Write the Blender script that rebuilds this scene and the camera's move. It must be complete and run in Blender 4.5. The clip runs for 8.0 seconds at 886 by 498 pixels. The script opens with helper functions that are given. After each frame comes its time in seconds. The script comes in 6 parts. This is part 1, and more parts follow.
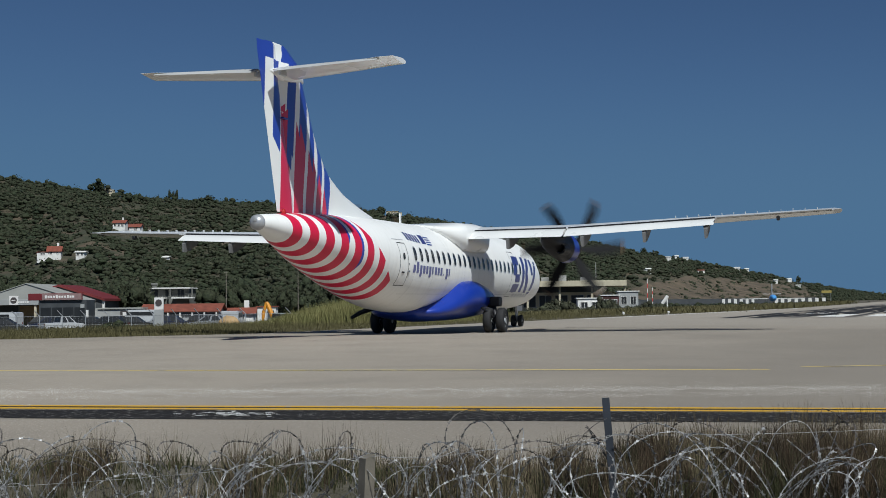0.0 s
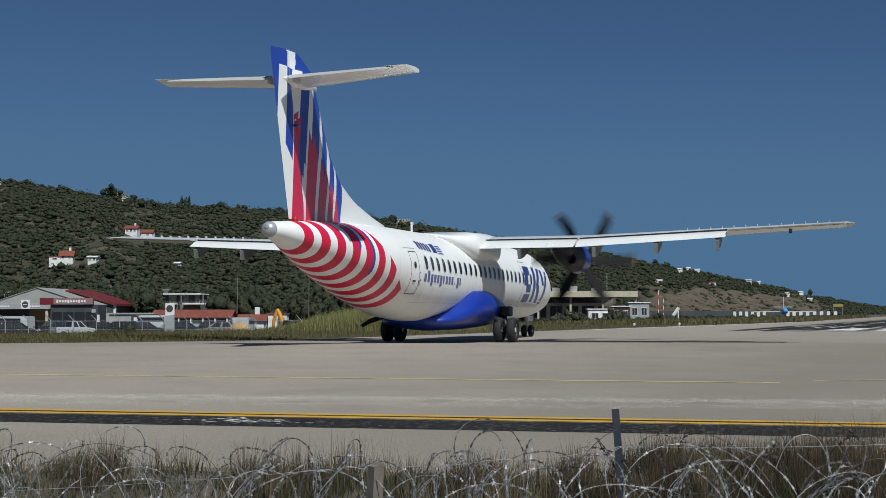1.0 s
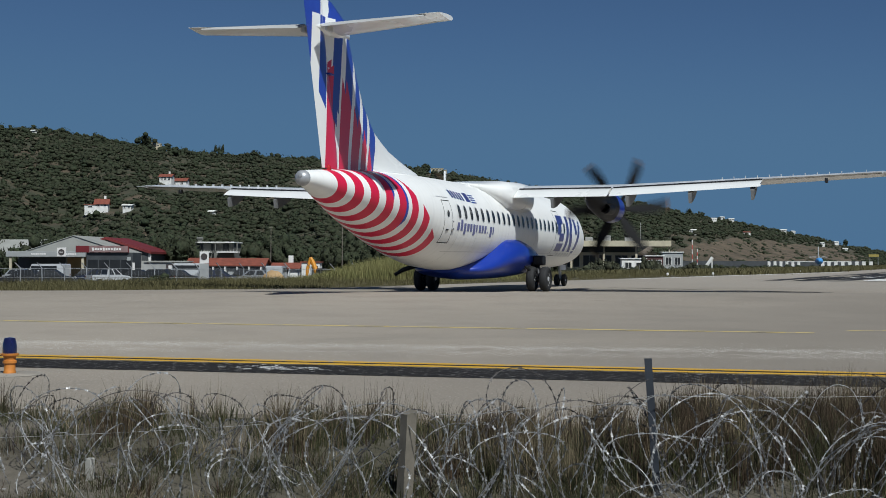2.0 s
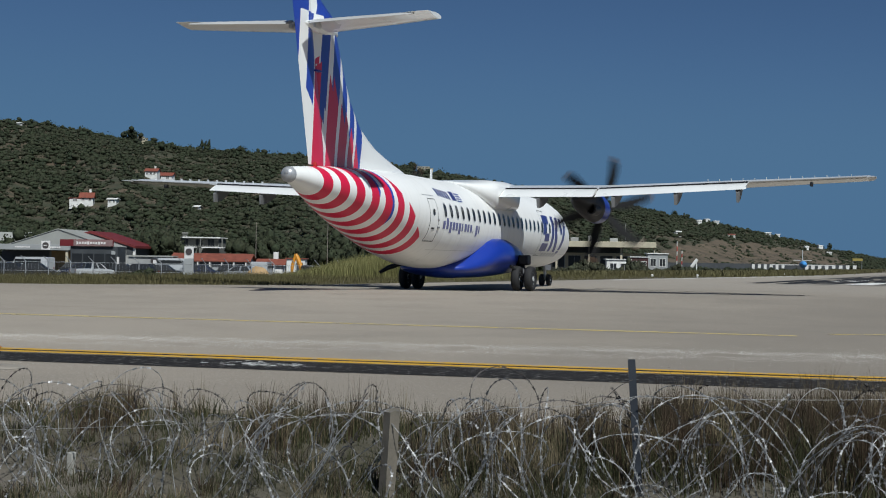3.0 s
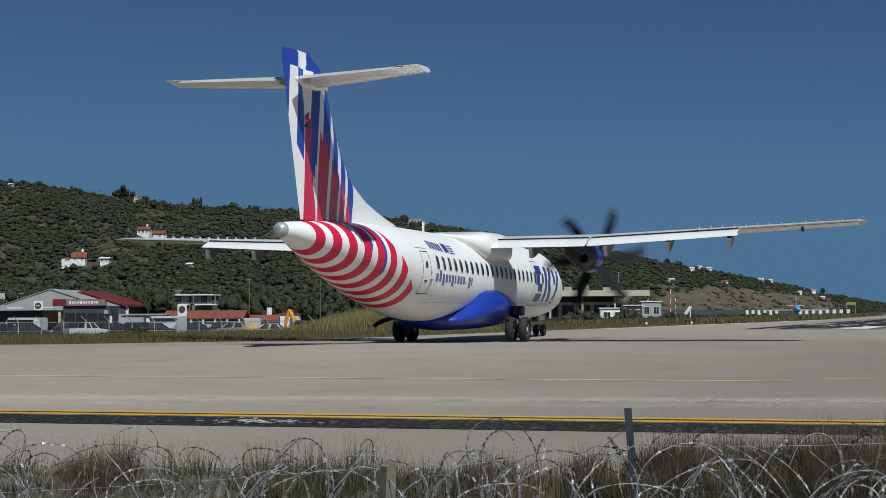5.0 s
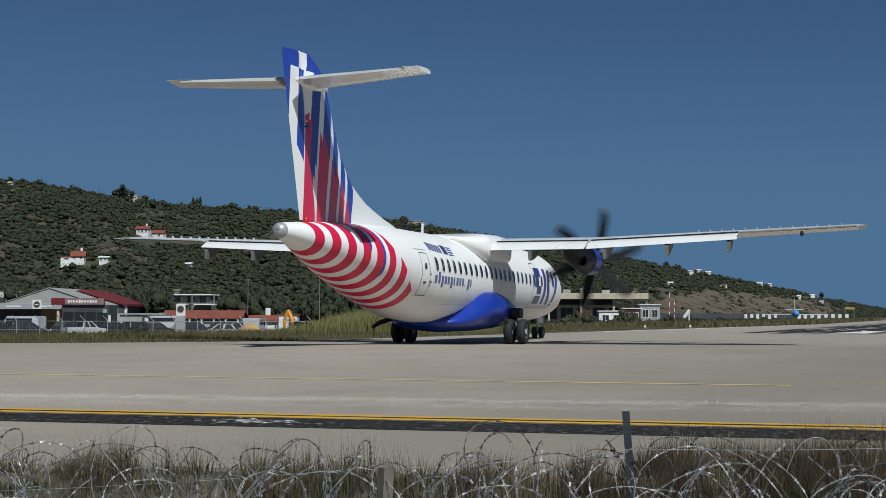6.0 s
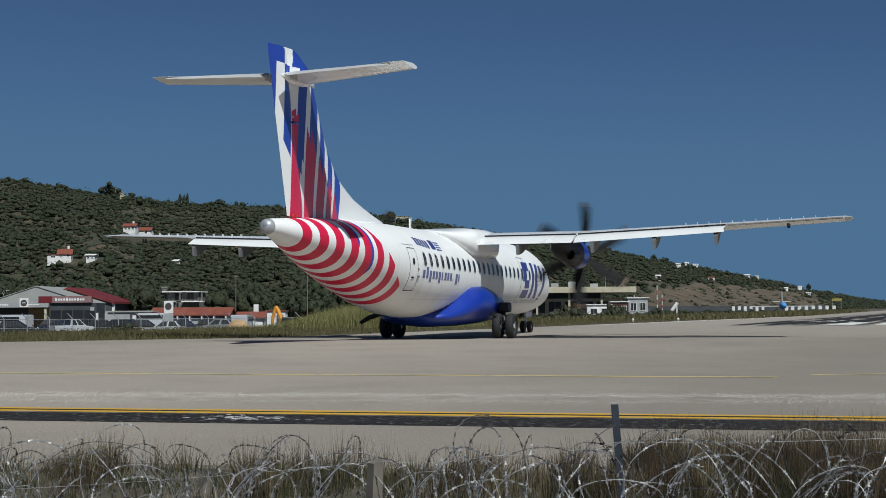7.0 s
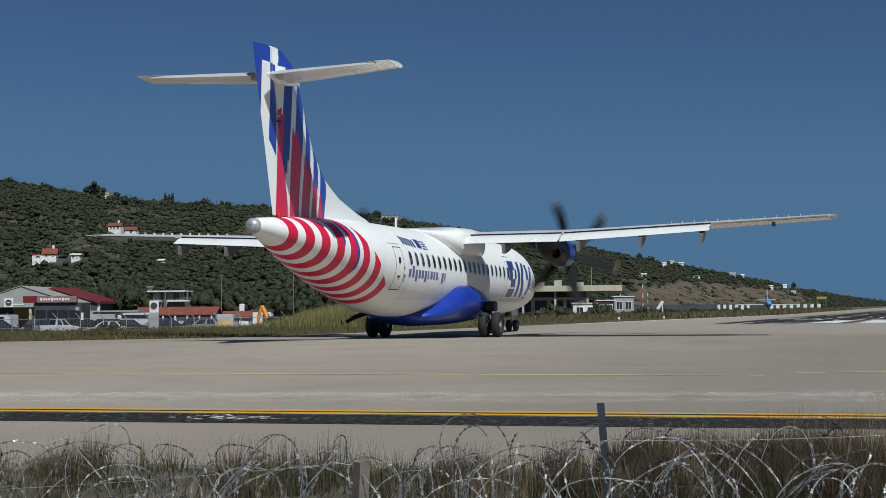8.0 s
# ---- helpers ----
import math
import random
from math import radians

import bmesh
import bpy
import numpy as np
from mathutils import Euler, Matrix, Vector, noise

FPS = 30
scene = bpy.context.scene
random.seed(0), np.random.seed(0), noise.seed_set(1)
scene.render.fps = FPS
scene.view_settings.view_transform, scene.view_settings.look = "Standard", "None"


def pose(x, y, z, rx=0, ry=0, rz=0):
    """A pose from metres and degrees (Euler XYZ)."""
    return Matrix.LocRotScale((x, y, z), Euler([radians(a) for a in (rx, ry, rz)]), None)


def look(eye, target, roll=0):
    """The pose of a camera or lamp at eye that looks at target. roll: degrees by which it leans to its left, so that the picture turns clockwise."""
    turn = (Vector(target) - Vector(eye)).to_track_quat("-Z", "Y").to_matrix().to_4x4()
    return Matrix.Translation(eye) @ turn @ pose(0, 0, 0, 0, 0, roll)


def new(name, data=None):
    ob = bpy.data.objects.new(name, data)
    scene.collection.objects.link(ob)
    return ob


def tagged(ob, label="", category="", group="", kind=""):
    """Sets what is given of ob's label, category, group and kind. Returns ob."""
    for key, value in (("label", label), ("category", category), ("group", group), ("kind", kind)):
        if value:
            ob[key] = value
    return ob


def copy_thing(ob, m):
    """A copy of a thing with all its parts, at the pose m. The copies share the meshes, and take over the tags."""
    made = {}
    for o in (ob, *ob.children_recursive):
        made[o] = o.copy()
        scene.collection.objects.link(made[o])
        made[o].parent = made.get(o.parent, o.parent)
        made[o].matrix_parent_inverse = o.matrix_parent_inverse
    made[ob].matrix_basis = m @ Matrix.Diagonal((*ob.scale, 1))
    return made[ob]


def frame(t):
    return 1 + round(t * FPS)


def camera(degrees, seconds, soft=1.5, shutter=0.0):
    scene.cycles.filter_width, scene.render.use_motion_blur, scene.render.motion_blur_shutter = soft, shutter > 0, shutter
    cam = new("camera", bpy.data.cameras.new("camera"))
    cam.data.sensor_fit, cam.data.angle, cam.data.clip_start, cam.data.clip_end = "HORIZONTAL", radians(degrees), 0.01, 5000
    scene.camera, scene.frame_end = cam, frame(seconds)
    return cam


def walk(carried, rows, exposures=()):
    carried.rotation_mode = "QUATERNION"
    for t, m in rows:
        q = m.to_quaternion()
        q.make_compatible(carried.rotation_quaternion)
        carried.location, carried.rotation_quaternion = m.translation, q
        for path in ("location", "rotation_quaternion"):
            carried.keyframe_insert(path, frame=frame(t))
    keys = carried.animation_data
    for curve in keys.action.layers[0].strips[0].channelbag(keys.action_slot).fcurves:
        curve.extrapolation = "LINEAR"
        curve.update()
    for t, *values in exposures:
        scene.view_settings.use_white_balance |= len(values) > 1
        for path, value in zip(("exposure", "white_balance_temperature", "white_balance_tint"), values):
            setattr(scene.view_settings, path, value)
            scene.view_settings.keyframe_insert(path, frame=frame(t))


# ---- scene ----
# camera: hand-held on one spot beside the fence, turning a little
cam = camera(36.28, 8.0, soft=0.7, shutter=0.35)
EYE = (14.511, -44.799, 1.032)
TURNS = [(0, 17.732, 2.290, -0.740), (0.5, 17.996, 2.547, -0.463), (1, 18.207, 2.677, -0.053), (1.5, 19.111, 1.486, -0.546),
         (1.7, 19.287, 0.917, -0.148), (2.8, 19.795, 0.258, 0.306), (3, 18.983, 0.452, 0.895), (3.5, 18.724, 1.863, -0.765),
         (4, 18.642, 2.191, -0.883), (4.5, 18.633, 2.467, -0.596), (6, 18.661, 2.737, 0.149), (6.5, 18.422, 2.591, 0.229),
         (7, 18.142, 2.520, -0.351), (7.5, 17.820, 2.458, -0.548), (8, 17.547, 2.473, -0.470)]


def aim(yaw, pitch, roll):
    return pose(*EYE, 90, 0, yaw) @ pose(0, 0, 0, pitch) @ pose(0, 0, 0, 0, 0, roll)


walk(cam, [(t, aim(a, b, c)) for t, a, b, c in TURNS], exposures=[(0, -0.25, 6050, 5), (8, -0.25, 6050, 5)])

# daylight: clear sky, sun from behind the aircraft on its right
SUN_EL, SUN_DIR = 48.5, Vector((0.690, -0.724, 0)).normalized()
world = bpy.data.worlds.new("sky")
scene.world = world
world.use_nodes = True
wn = world.node_tree.nodes
sky = wn.new("ShaderNodeTexSky")
sky.sky_type, sky.sun_disc = "NISHITA", False
sky.sun_elevation = radians(SUN_EL)
sky.sun_rotation = math.atan2(SUN_DIR.x, SUN_DIR.y)
sky.altitude, sky.air_density, sky.dust_density, sky.ozone_density = 1800, 0.68, 0.0, 5.5
# clean sea air: the sky stays deep blue down to the horizon
parts_in, parts_out = wn.new("ShaderNodeSeparateColor"), wn.new("ShaderNodeCombineColor")
world.node_tree.links.new(sky.outputs[0], parts_in.inputs[0])
for i, (most, ease) in enumerate(((1.8, 1.2), (3.5, 2.0), (5.9, 3.0))):
    q = wn.new("ShaderNodeMath")
    q.operation = "SMOOTH_MIN"
    world.node_tree.links.new(parts_in.outputs[i], q.inputs[0])
    q.inputs[1].default_value, q.inputs[2].default_value = most, ease
    world.node_tree.links.new(q.outputs[0], parts_out.inputs[i])
world.node_tree.links.new(parts_out.outputs[0], wn["Background"].inputs[0])
wn["Background"].inputs[1].default_value = 0.055
sun = new("sun", bpy.data.lights.new("sun", "SUN"))
sun.data.energy, sun.data.angle, sun.data.color = 5.0, radians(0.53), (1.0, 0.97, 0.92)
up = math.tan(radians(SUN_EL))
sun.matrix_world = look((SUN_DIR.x * 200, SUN_DIR.y * 200, up * 200), (0, 0, 0))


# ---- materials ----
def nodes_of(name):
    m = bpy.data.materials.new(name)
    m.use_nodes = True
    return m, m.node_tree.nodes, m.node_tree.links, m.node_tree.nodes["Principled BSDF"]


def math_node(n, l, op, a, b=None, c=None):
    q = n.new("ShaderNodeMath")
    q.operation = op
    for i, v in enumerate((a, b, c)):
        if v is None:
            continue
        if isinstance(v, (int, float)):
            q.inputs[i].default_value = v
        else:
            l.new(v, q.inputs[i])
    return q.outputs[0]


def mixer(n, l, fac, a, b):
    q = n.new("ShaderNodeMix")
    q.data_type = "RGBA"
    for s, v in ((q.inputs[0], fac), (q.inputs[6], a), (q.inputs[7], b)):
        if isinstance(v, tuple):
            s.default_value = (*v, 1)
        elif isinstance(v, (int, float)):
            s.default_value = v
        else:
            l.new(v, s)
    return q.outputs[2]


def noise_of(n, l, scale, detail=4, coord="Object", stretch=None):
    t = n.new("ShaderNodeTexCoord")
    q = n.new("ShaderNodeTexNoise")
    q.inputs["Scale"].default_value, q.inputs["Detail"].default_value = scale, detail
    if stretch:
        mp = n.new("ShaderNodeMapping")
        mp.inputs["Scale"].default_value = stretch
        l.new(t.outputs[coord], mp.inputs[0])
        l.new(mp.outputs[0], q.inputs[0])
    else:
        l.new(t.outputs[coord], q.inputs[0])
    return q.outputs[0]


def ramp(n, l, fac, lo, hi):
    q = n.new("ShaderNodeMapRange")
    q.inputs[1].default_value, q.inputs[2].default_value = lo, hi
    l.new(fac, q.inputs[0])
    return q.outputs[0]


def bump(n, l, b, height, strength=0.3, dist=0.01):
    q = n.new("ShaderNodeBump")
    q.inputs["Strength"].default_value, q.inputs["Distance"].default_value = strength, dist
    l.new(height, q.inputs["Height"])
    l.new(q.outputs[0], b.inputs["Normal"])


def mk(name, col, rough=0.6, var=0.25, scale=3.0, fine=40.0, bumps=0.2, dist=0.01, metal=0.0, island=0.0, piece=0.0, coat=0.0):
    """A plain surface: its colour varied by stains and grain, with a fine relief."""
    m, n, l, b = nodes_of(name)
    big, small = noise_of(n, l, scale), noise_of(n, l, fine, 3)
    dark = tuple(c * (1 - var) for c in col)
    light = tuple(min(1, c * (1 + var * 0.6)) for c in col)
    c = mixer(n, l, ramp(n, l, big, 0.3, 0.7), dark, light)
    c = mixer(n, l, math_node(n, l, "MULTIPLY", ramp(n, l, small, 0.35, 0.75), min(0.9, var)), c, tuple(x * 0.6 for x in col))
    if island or piece:
        g = n.new("ShaderNodeNewGeometry").outputs["Random Per Island"] if island else n.new("ShaderNodeObjectInfo").outputs["Random"]
        hv = n.new("ShaderNodeHueSaturation")
        l.new(math_node(n, l, "MULTIPLY_ADD", g, 2 * (island or piece), 1 - (island or piece)), hv.inputs["Value"])
        l.new(math_node(n, l, "MULTIPLY_ADD", g, 0.05, 0.475), hv.inputs["Hue"])
        l.new(c, hv.inputs["Color"])
        c = hv.outputs[0]
    l.new(c, b.inputs["Base Color"])
    l.new(math_node(n, l, "MULTIPLY_ADD", big, 0.3, max(0.02, rough - 0.15)), b.inputs["Roughness"])
    b.inputs["Metallic"].default_value = metal
    b.inputs["Coat Weight"].default_value = coat
    b.inputs["Coat Roughness"].default_value = 0.08
    if bumps:
        bump(n, l, b, small, bumps, dist)
    return m


WHITE, RED, BLUE, NAVY = (0.86, 0.86, 0.84), (0.60, 0.014, 0.060), (0.025, 0.06, 0.36), (0.03, 0.045, 0.2)
M_WHITE = mk("white_aircraft_paint", WHITE, 0.3, 0.06, 0.6, 12, 0.02, coat=0.5)
M_GREYPAINT = mk("grey_aircraft_paint", (0.5, 0.51, 0.52), 0.35, 0.1, 0.8, 12, 0.03)
M_BLUE = mk("blue_aircraft_paint", (0.010, 0.036, 0.30), 0.34, 0.1, 0.7, 12, 0.02, coat=0.12)
M_NAVY = mk("navy_lettering_paint", NAVY, 0.35, 0.08, 2, 20, 0.0)
M_TITLE = mk("faded_navy_paint", (0.12, 0.13, 0.30), 0.35, 0.08, 2, 20, 0.0)
M_DARKGLASS = mk("dark_cabin_window", (0.02, 0.024, 0.03), 0.12, 0.1, 2, 20, 0.0)
M_RUBBER = mk("tyre_rubber", (0.018, 0.018, 0.019), 0.8, 0.3, 6, 60, 0.3, 0.004)
M_METAL = mk("bare_metal", (0.45, 0.45, 0.46), 0.35, 0.15, 4, 50, 0.1, 0.002, metal=0.9)
M_DARKMETAL = mk("dark_sooty_metal", (0.022, 0.022, 0.025), 0.5, 0.3, 3, 40, 0.1, 0.003, metal=0.4)
M_BLADE = mk("black_propeller_blade", (0.008, 0.008, 0.009), 0.95, 0.2, 3, 30, 0.05)
M_TIP = mk("ochre_blade_tip", (0.10, 0.06, 0.035), 0.45, 0.2, 3, 30, 0.05)
M_CAP = mk("silver_tail_cap", (0.42, 0.43, 0.45), 0.35, 0.25, 6, 40, 0.05, metal=0.3)


# ---- mesh helpers ----
def link(name, bm, material, parent=None, label="", smooth=True):
    me = bpy.data.meshes.new(name)
    bmesh.ops.recalc_face_normals(bm, faces=bm.faces)
    bm.to_mesh(me)
    bm.free()
    for m in (material if isinstance(material, (list, tuple)) else [material]):
        me.materials.append(m)
    if smooth:
        me.polygons.foreach_set("use_smooth", [True] * len(me.polygons))
        me.set_sharp_from_angle(angle=radians(40))
    ob = new(name, me)
    if parent:
        ob.parent = parent
    return tagged(ob, label) if label else ob


def part(name, bm, material, parent, label="", smooth=True):
    return link(name, bm, material, parent, label, smooth)


def raw(name, verts, faces, material, parent=None, smooth=False):
    me = bpy.data.meshes.new(name)
    me.from_pydata(verts, [], faces)
    me.materials.append(material)
    if smooth:
        me.polygons.foreach_set("use_smooth", [True] * len(me.polygons))
    ob = new(name, me)
    ob.parent = parent
    return ob


def add_box(bm, cx, cy, cz, sx, sy, sz, m=None, bev=0.0):
    made = bmesh.ops.create_cube(bm, size=1.0)["verts"]
    bmesh.ops.scale(bm, vec=(sx, sy, sz), verts=made)
    if bev:
        edges = list({e for v in made for e in v.link_edges})
        made = [v for v in bmesh.ops.bevel(bm, geom=edges, offset=bev, segments=1, affect="EDGES")["verts"]]
    bmesh.ops.translate(bm, vec=(cx, cy, cz), verts=made)
    if m is not None:
        bmesh.ops.transform(bm, matrix=m, verts=made)
    return made


def box(sx, sy, sz, cx=0, cy=0, cz=0, bev=0.0):
    bm = bmesh.new()
    add_box(bm, cx, cy, cz, sx, sy, sz, None, bev)
    return bm


def add_tube(bm, pts, radii, seg=8, caps=True):
    """A tube along pts with a radius at each."""
    pts = [Vector(p) for p in pts]
    if isinstance(radii, (int, float)):
        radii = [radii] * len(pts)
    rings = []
    for i, (p, r) in enumerate(zip(pts, radii)):
        d = (pts[min(i + 1, len(pts) - 1)] - pts[max(i - 1, 0)]).normalized()
        a = d.cross(Vector((0, 0, 1)) if abs(d.z) < 0.9 else Vector((1, 0, 0))).normalized()
        b = d.cross(a)
        rings.append([bm.verts.new(p + a * r * math.cos(k * math.tau / seg) + b * r * math.sin(k * math.tau / seg)) for k in range(seg)])
    skin(bm, rings, caps)


def skin(bm, rings, caps=True, closed=True):
    for r0, r1 in zip(rings, rings[1:]):
        n = len(r0)
        for k in range(n if closed else n - 1):
            bm.faces.new((r0[k], r0[(k + 1) % n], r1[(k + 1) % n], r1[k]))
    if caps:
        bm.faces.new(rings[0])
        bm.faces.new(rings[-1])


def tube(pts, radii, seg=8):
    bm = bmesh.new()
    add_tube(bm, pts, radii, seg)
    return bm


def lathe(profile, seg=24, axis="x"):
    """A turned body: profile of (along, radius) pairs."""
    bm = bmesh.new()
    rings = []
    for a, r in profile:
        ring = []
        for k in range(seg):
            c, s = math.cos(k * math.tau / seg) * r, math.sin(k * math.tau / seg) * r
            ring.append(bm.verts.new({"x": (a, c, s), "y": (c, a, s), "z": (c, s, a)}[axis]))
        rings.append(ring)
    skin(bm, rings)
    return bm


def curve_at(table, y):
    """Smooth values between the rows of a table, whose first column rises."""
    for a, b in zip(table, table[1:]):
        if y <= b[0] or b is table[-1]:
            f = min(1, max(0, (y - a[0]) / (b[0] - a[0])))
            return [p + (q - p) * f for p, q in zip(a[1:], b[1:])]


def thing(name, label, category, m=None, group="", kind=""):
    ob = new(name)
    ob.empty_display_size = 0.3
    if m is not None:
        ob.matrix_basis = m
    return tagged(ob, label, category, group, kind)
# ---- the aircraft: a twin-turboprop airliner, main gear at the origin, nose towards +y ----
# stations: y, top, bottom, half width
BODY = [(-14.44, 3.27, 2.90, 0.18), (-14.2, 3.30, 2.86, 0.26), (-13.4, 3.36, 2.66, 0.46), (-12.4, 3.43, 2.38, 0.72), (-11.2, 3.49, 2.03, 0.98),
        (-10.0, 3.53, 1.70, 1.17), (-8.8, 3.56, 1.38, 1.31), (-7.5, 3.59, 1.07, 1.40), (-6.2, 3.60, 0.85, 1.43), (-5.0, 3.60, 0.76, 1.4325),
        (-2.0, 3.60, 0.74, 1.4325), (3.0, 3.60, 0.74, 1.4325), (7.0, 3.60, 0.74, 1.4325), (8.2, 3.56, 0.76, 1.40), (9.2, 3.42, 0.80, 1.32),
        (10.1, 3.12, 0.88, 1.17), (10.9, 2.76, 0.98, 0.98), (11.6, 2.45, 1.14, 0.75), (12.15, 2.14, 1.34, 0.45), (12.45, 1.86, 1.58, 0.16)]


def hull(y):
    return curve_at(BODY, y)


def hull_point(y, angle, proud=0.0):
    """On the right or left flank: angle in degrees up from the widest line."""
    top, bot, w = hull(y)
    a = radians(angle)
    return Vector(((w + proud) * math.cos(a), y, (top + bot) / 2 + ((top - bot) / 2 + proud) * math.sin(a)))


def side_patch(y0, y1, z0, z1, proud=0.006, cells=(6, 4), shear=0.0):
    """A patch lying on the right flank between stations and heights."""
    bm = bmesh.new()
    rows = []
    for i in range(cells[0] + 1):
        row = []
        for j in range(cells[1] + 1):
            z = z0 + (z1 - z0) * j / cells[1]
            y = y0 + (y1 - y0) * i / cells[0] + shear * (z - z0)
            top, bot, w = hull(y)
            c, h = (top + bot) / 2, (top - bot) / 2
            s = min(0.995, max(-0.995, (z - c) / h))
            row.append(bm.verts.new((w * math.sqrt(1 - s * s) + proud, y, z)))
        rows.append(row)
    skin(bm, rows, caps=False, closed=False)
    return bm


def oval_patch(yc, zc, ry, rz, proud, seg=16, square=2.6):
    bm = bmesh.new()
    ring = []
    for k in range(seg):
        a = k * math.tau / seg
        ca, sa = math.cos(a), math.sin(a)
        y = yc + ry * math.copysign(abs(ca) ** (2 / square), ca)
        z = zc + rz * math.copysign(abs(sa) ** (2 / square), sa)
        top, bot, w = hull(y)
        s = (z - (top + bot) / 2) / ((top - bot) / 2)
        ring.append(bm.verts.new((w * math.sqrt(max(0.01, 1 - s * s)) + proud, y, z)))
    bm.faces.new(ring)
    return bm


def livery_hull():
    """White hull paint with red bands round the tapering tail and thin blue edges on two of them."""
    m, n, l, b = nodes_of("striped_hull_paint")
    t = n.new("ShaderNodeTexCoord")
    sep = n.new("ShaderNodeSeparateXYZ")
    l.new(t.outputs["Object"], sep.inputs[0])
    y, z = sep.outputs[1], sep.outputs[2]
    M = lambda op, *a: math_node(n, l, op, *a)
    s = M("DIVIDE", M("ADD", M("MULTIPLY_ADD", z, STRIPE_LEAN, y), -STRIPE_Y0), STRIPE_P)
    f = M("FRACT", s)
    idx = M("FLOOR", s)
    band = M("MULTIPLY", M("LESS_THAN", f, 0.55), M("MULTIPLY", M("GREATER_THAN", s, 0.0), M("LESS_THAN", s, 8.0)))
    # the three foremost bands end in points on the flank
    cut = 1.0
    for which, tip, fall in ((5.0, 3.36, -0.9), (6.0, 2.64, -0.69), (7.0, 1.98, -0.5)):
        here = M("COMPARE", idx, which, 0.1)
        cut = M("MULTIPLY", cut, M("MAXIMUM", M("SUBTRACT", 1.0, here), M("LESS_THAN", z, M("MULTIPLY_ADD", f, fall, tip))))
    red = M("MULTIPLY", band, cut)
    edge = M("MULTIPLY", M("GREATER_THAN", f, 0.54), M("LESS_THAN", f, 0.70))
    blue = 0.0
    for which, foot in ((3.0, 1.95), (4.0, 1.25)):
        lit = M("MULTIPLY", M("COMPARE", idx, which, 0.1), M("GREATER_THAN", z, M("MULTIPLY_ADD", f, 1.3, foot)))
        blue = M("MAXIMUM", blue, M("MULTIPLY", lit, edge))
    dirt = ramp(n, l, noise_of(n, l, 1.2, 5, stretch=(1, 1, 0.4)), 0.35, 0.8)
    grime = M("MULTIPLY", dirt, 0.12)
    c = mixer(n, l, grime, WHITE, (0.5, 0.48, 0.44))
    seam_y = M("LESS_THAN", M("FRACT", M("DIVIDE", M("ADD", y, 20.0), 1.68)), 0.010)
    seam_z = M("LESS_THAN", M("ABSOLUTE", M("SUBTRACT", z, 1.32)), 0.009)
    seams = M("MULTIPLY", M("MAXIMUM", seam_y, seam_z), M("GREATER_THAN", y, -7.0))
    streaks = ramp(n, l, noise_of(n, l, 2.6, 4, stretch=(0.4, 3.0, 0.35)), 0.5, 0.75)
    c = mixer(n, l, M("MULTIPLY", streaks, 0.16), c, (0.42, 0.40, 0.37))
    c = mixer(n, l, M("MULTIPLY", seams, 0.4), c, (0.3, 0.3, 0.3))
    c = mixer(n, l, red, c, RED)
    c = mixer(n, l, blue, c, BLUE)
    l.new(c, b.inputs["Base Color"])
    b.inputs["Roughness"].default_value = 0.38
    b.inputs["Specular IOR Level"].default_value = 0.32
    bump(n, l, b, noise_of(n, l, 5, 2), 0.03, 0.01)
    return m


STRIPE_Y0, STRIPE_P, STRIPE_LEAN = -12.76, 0.676, 0.2


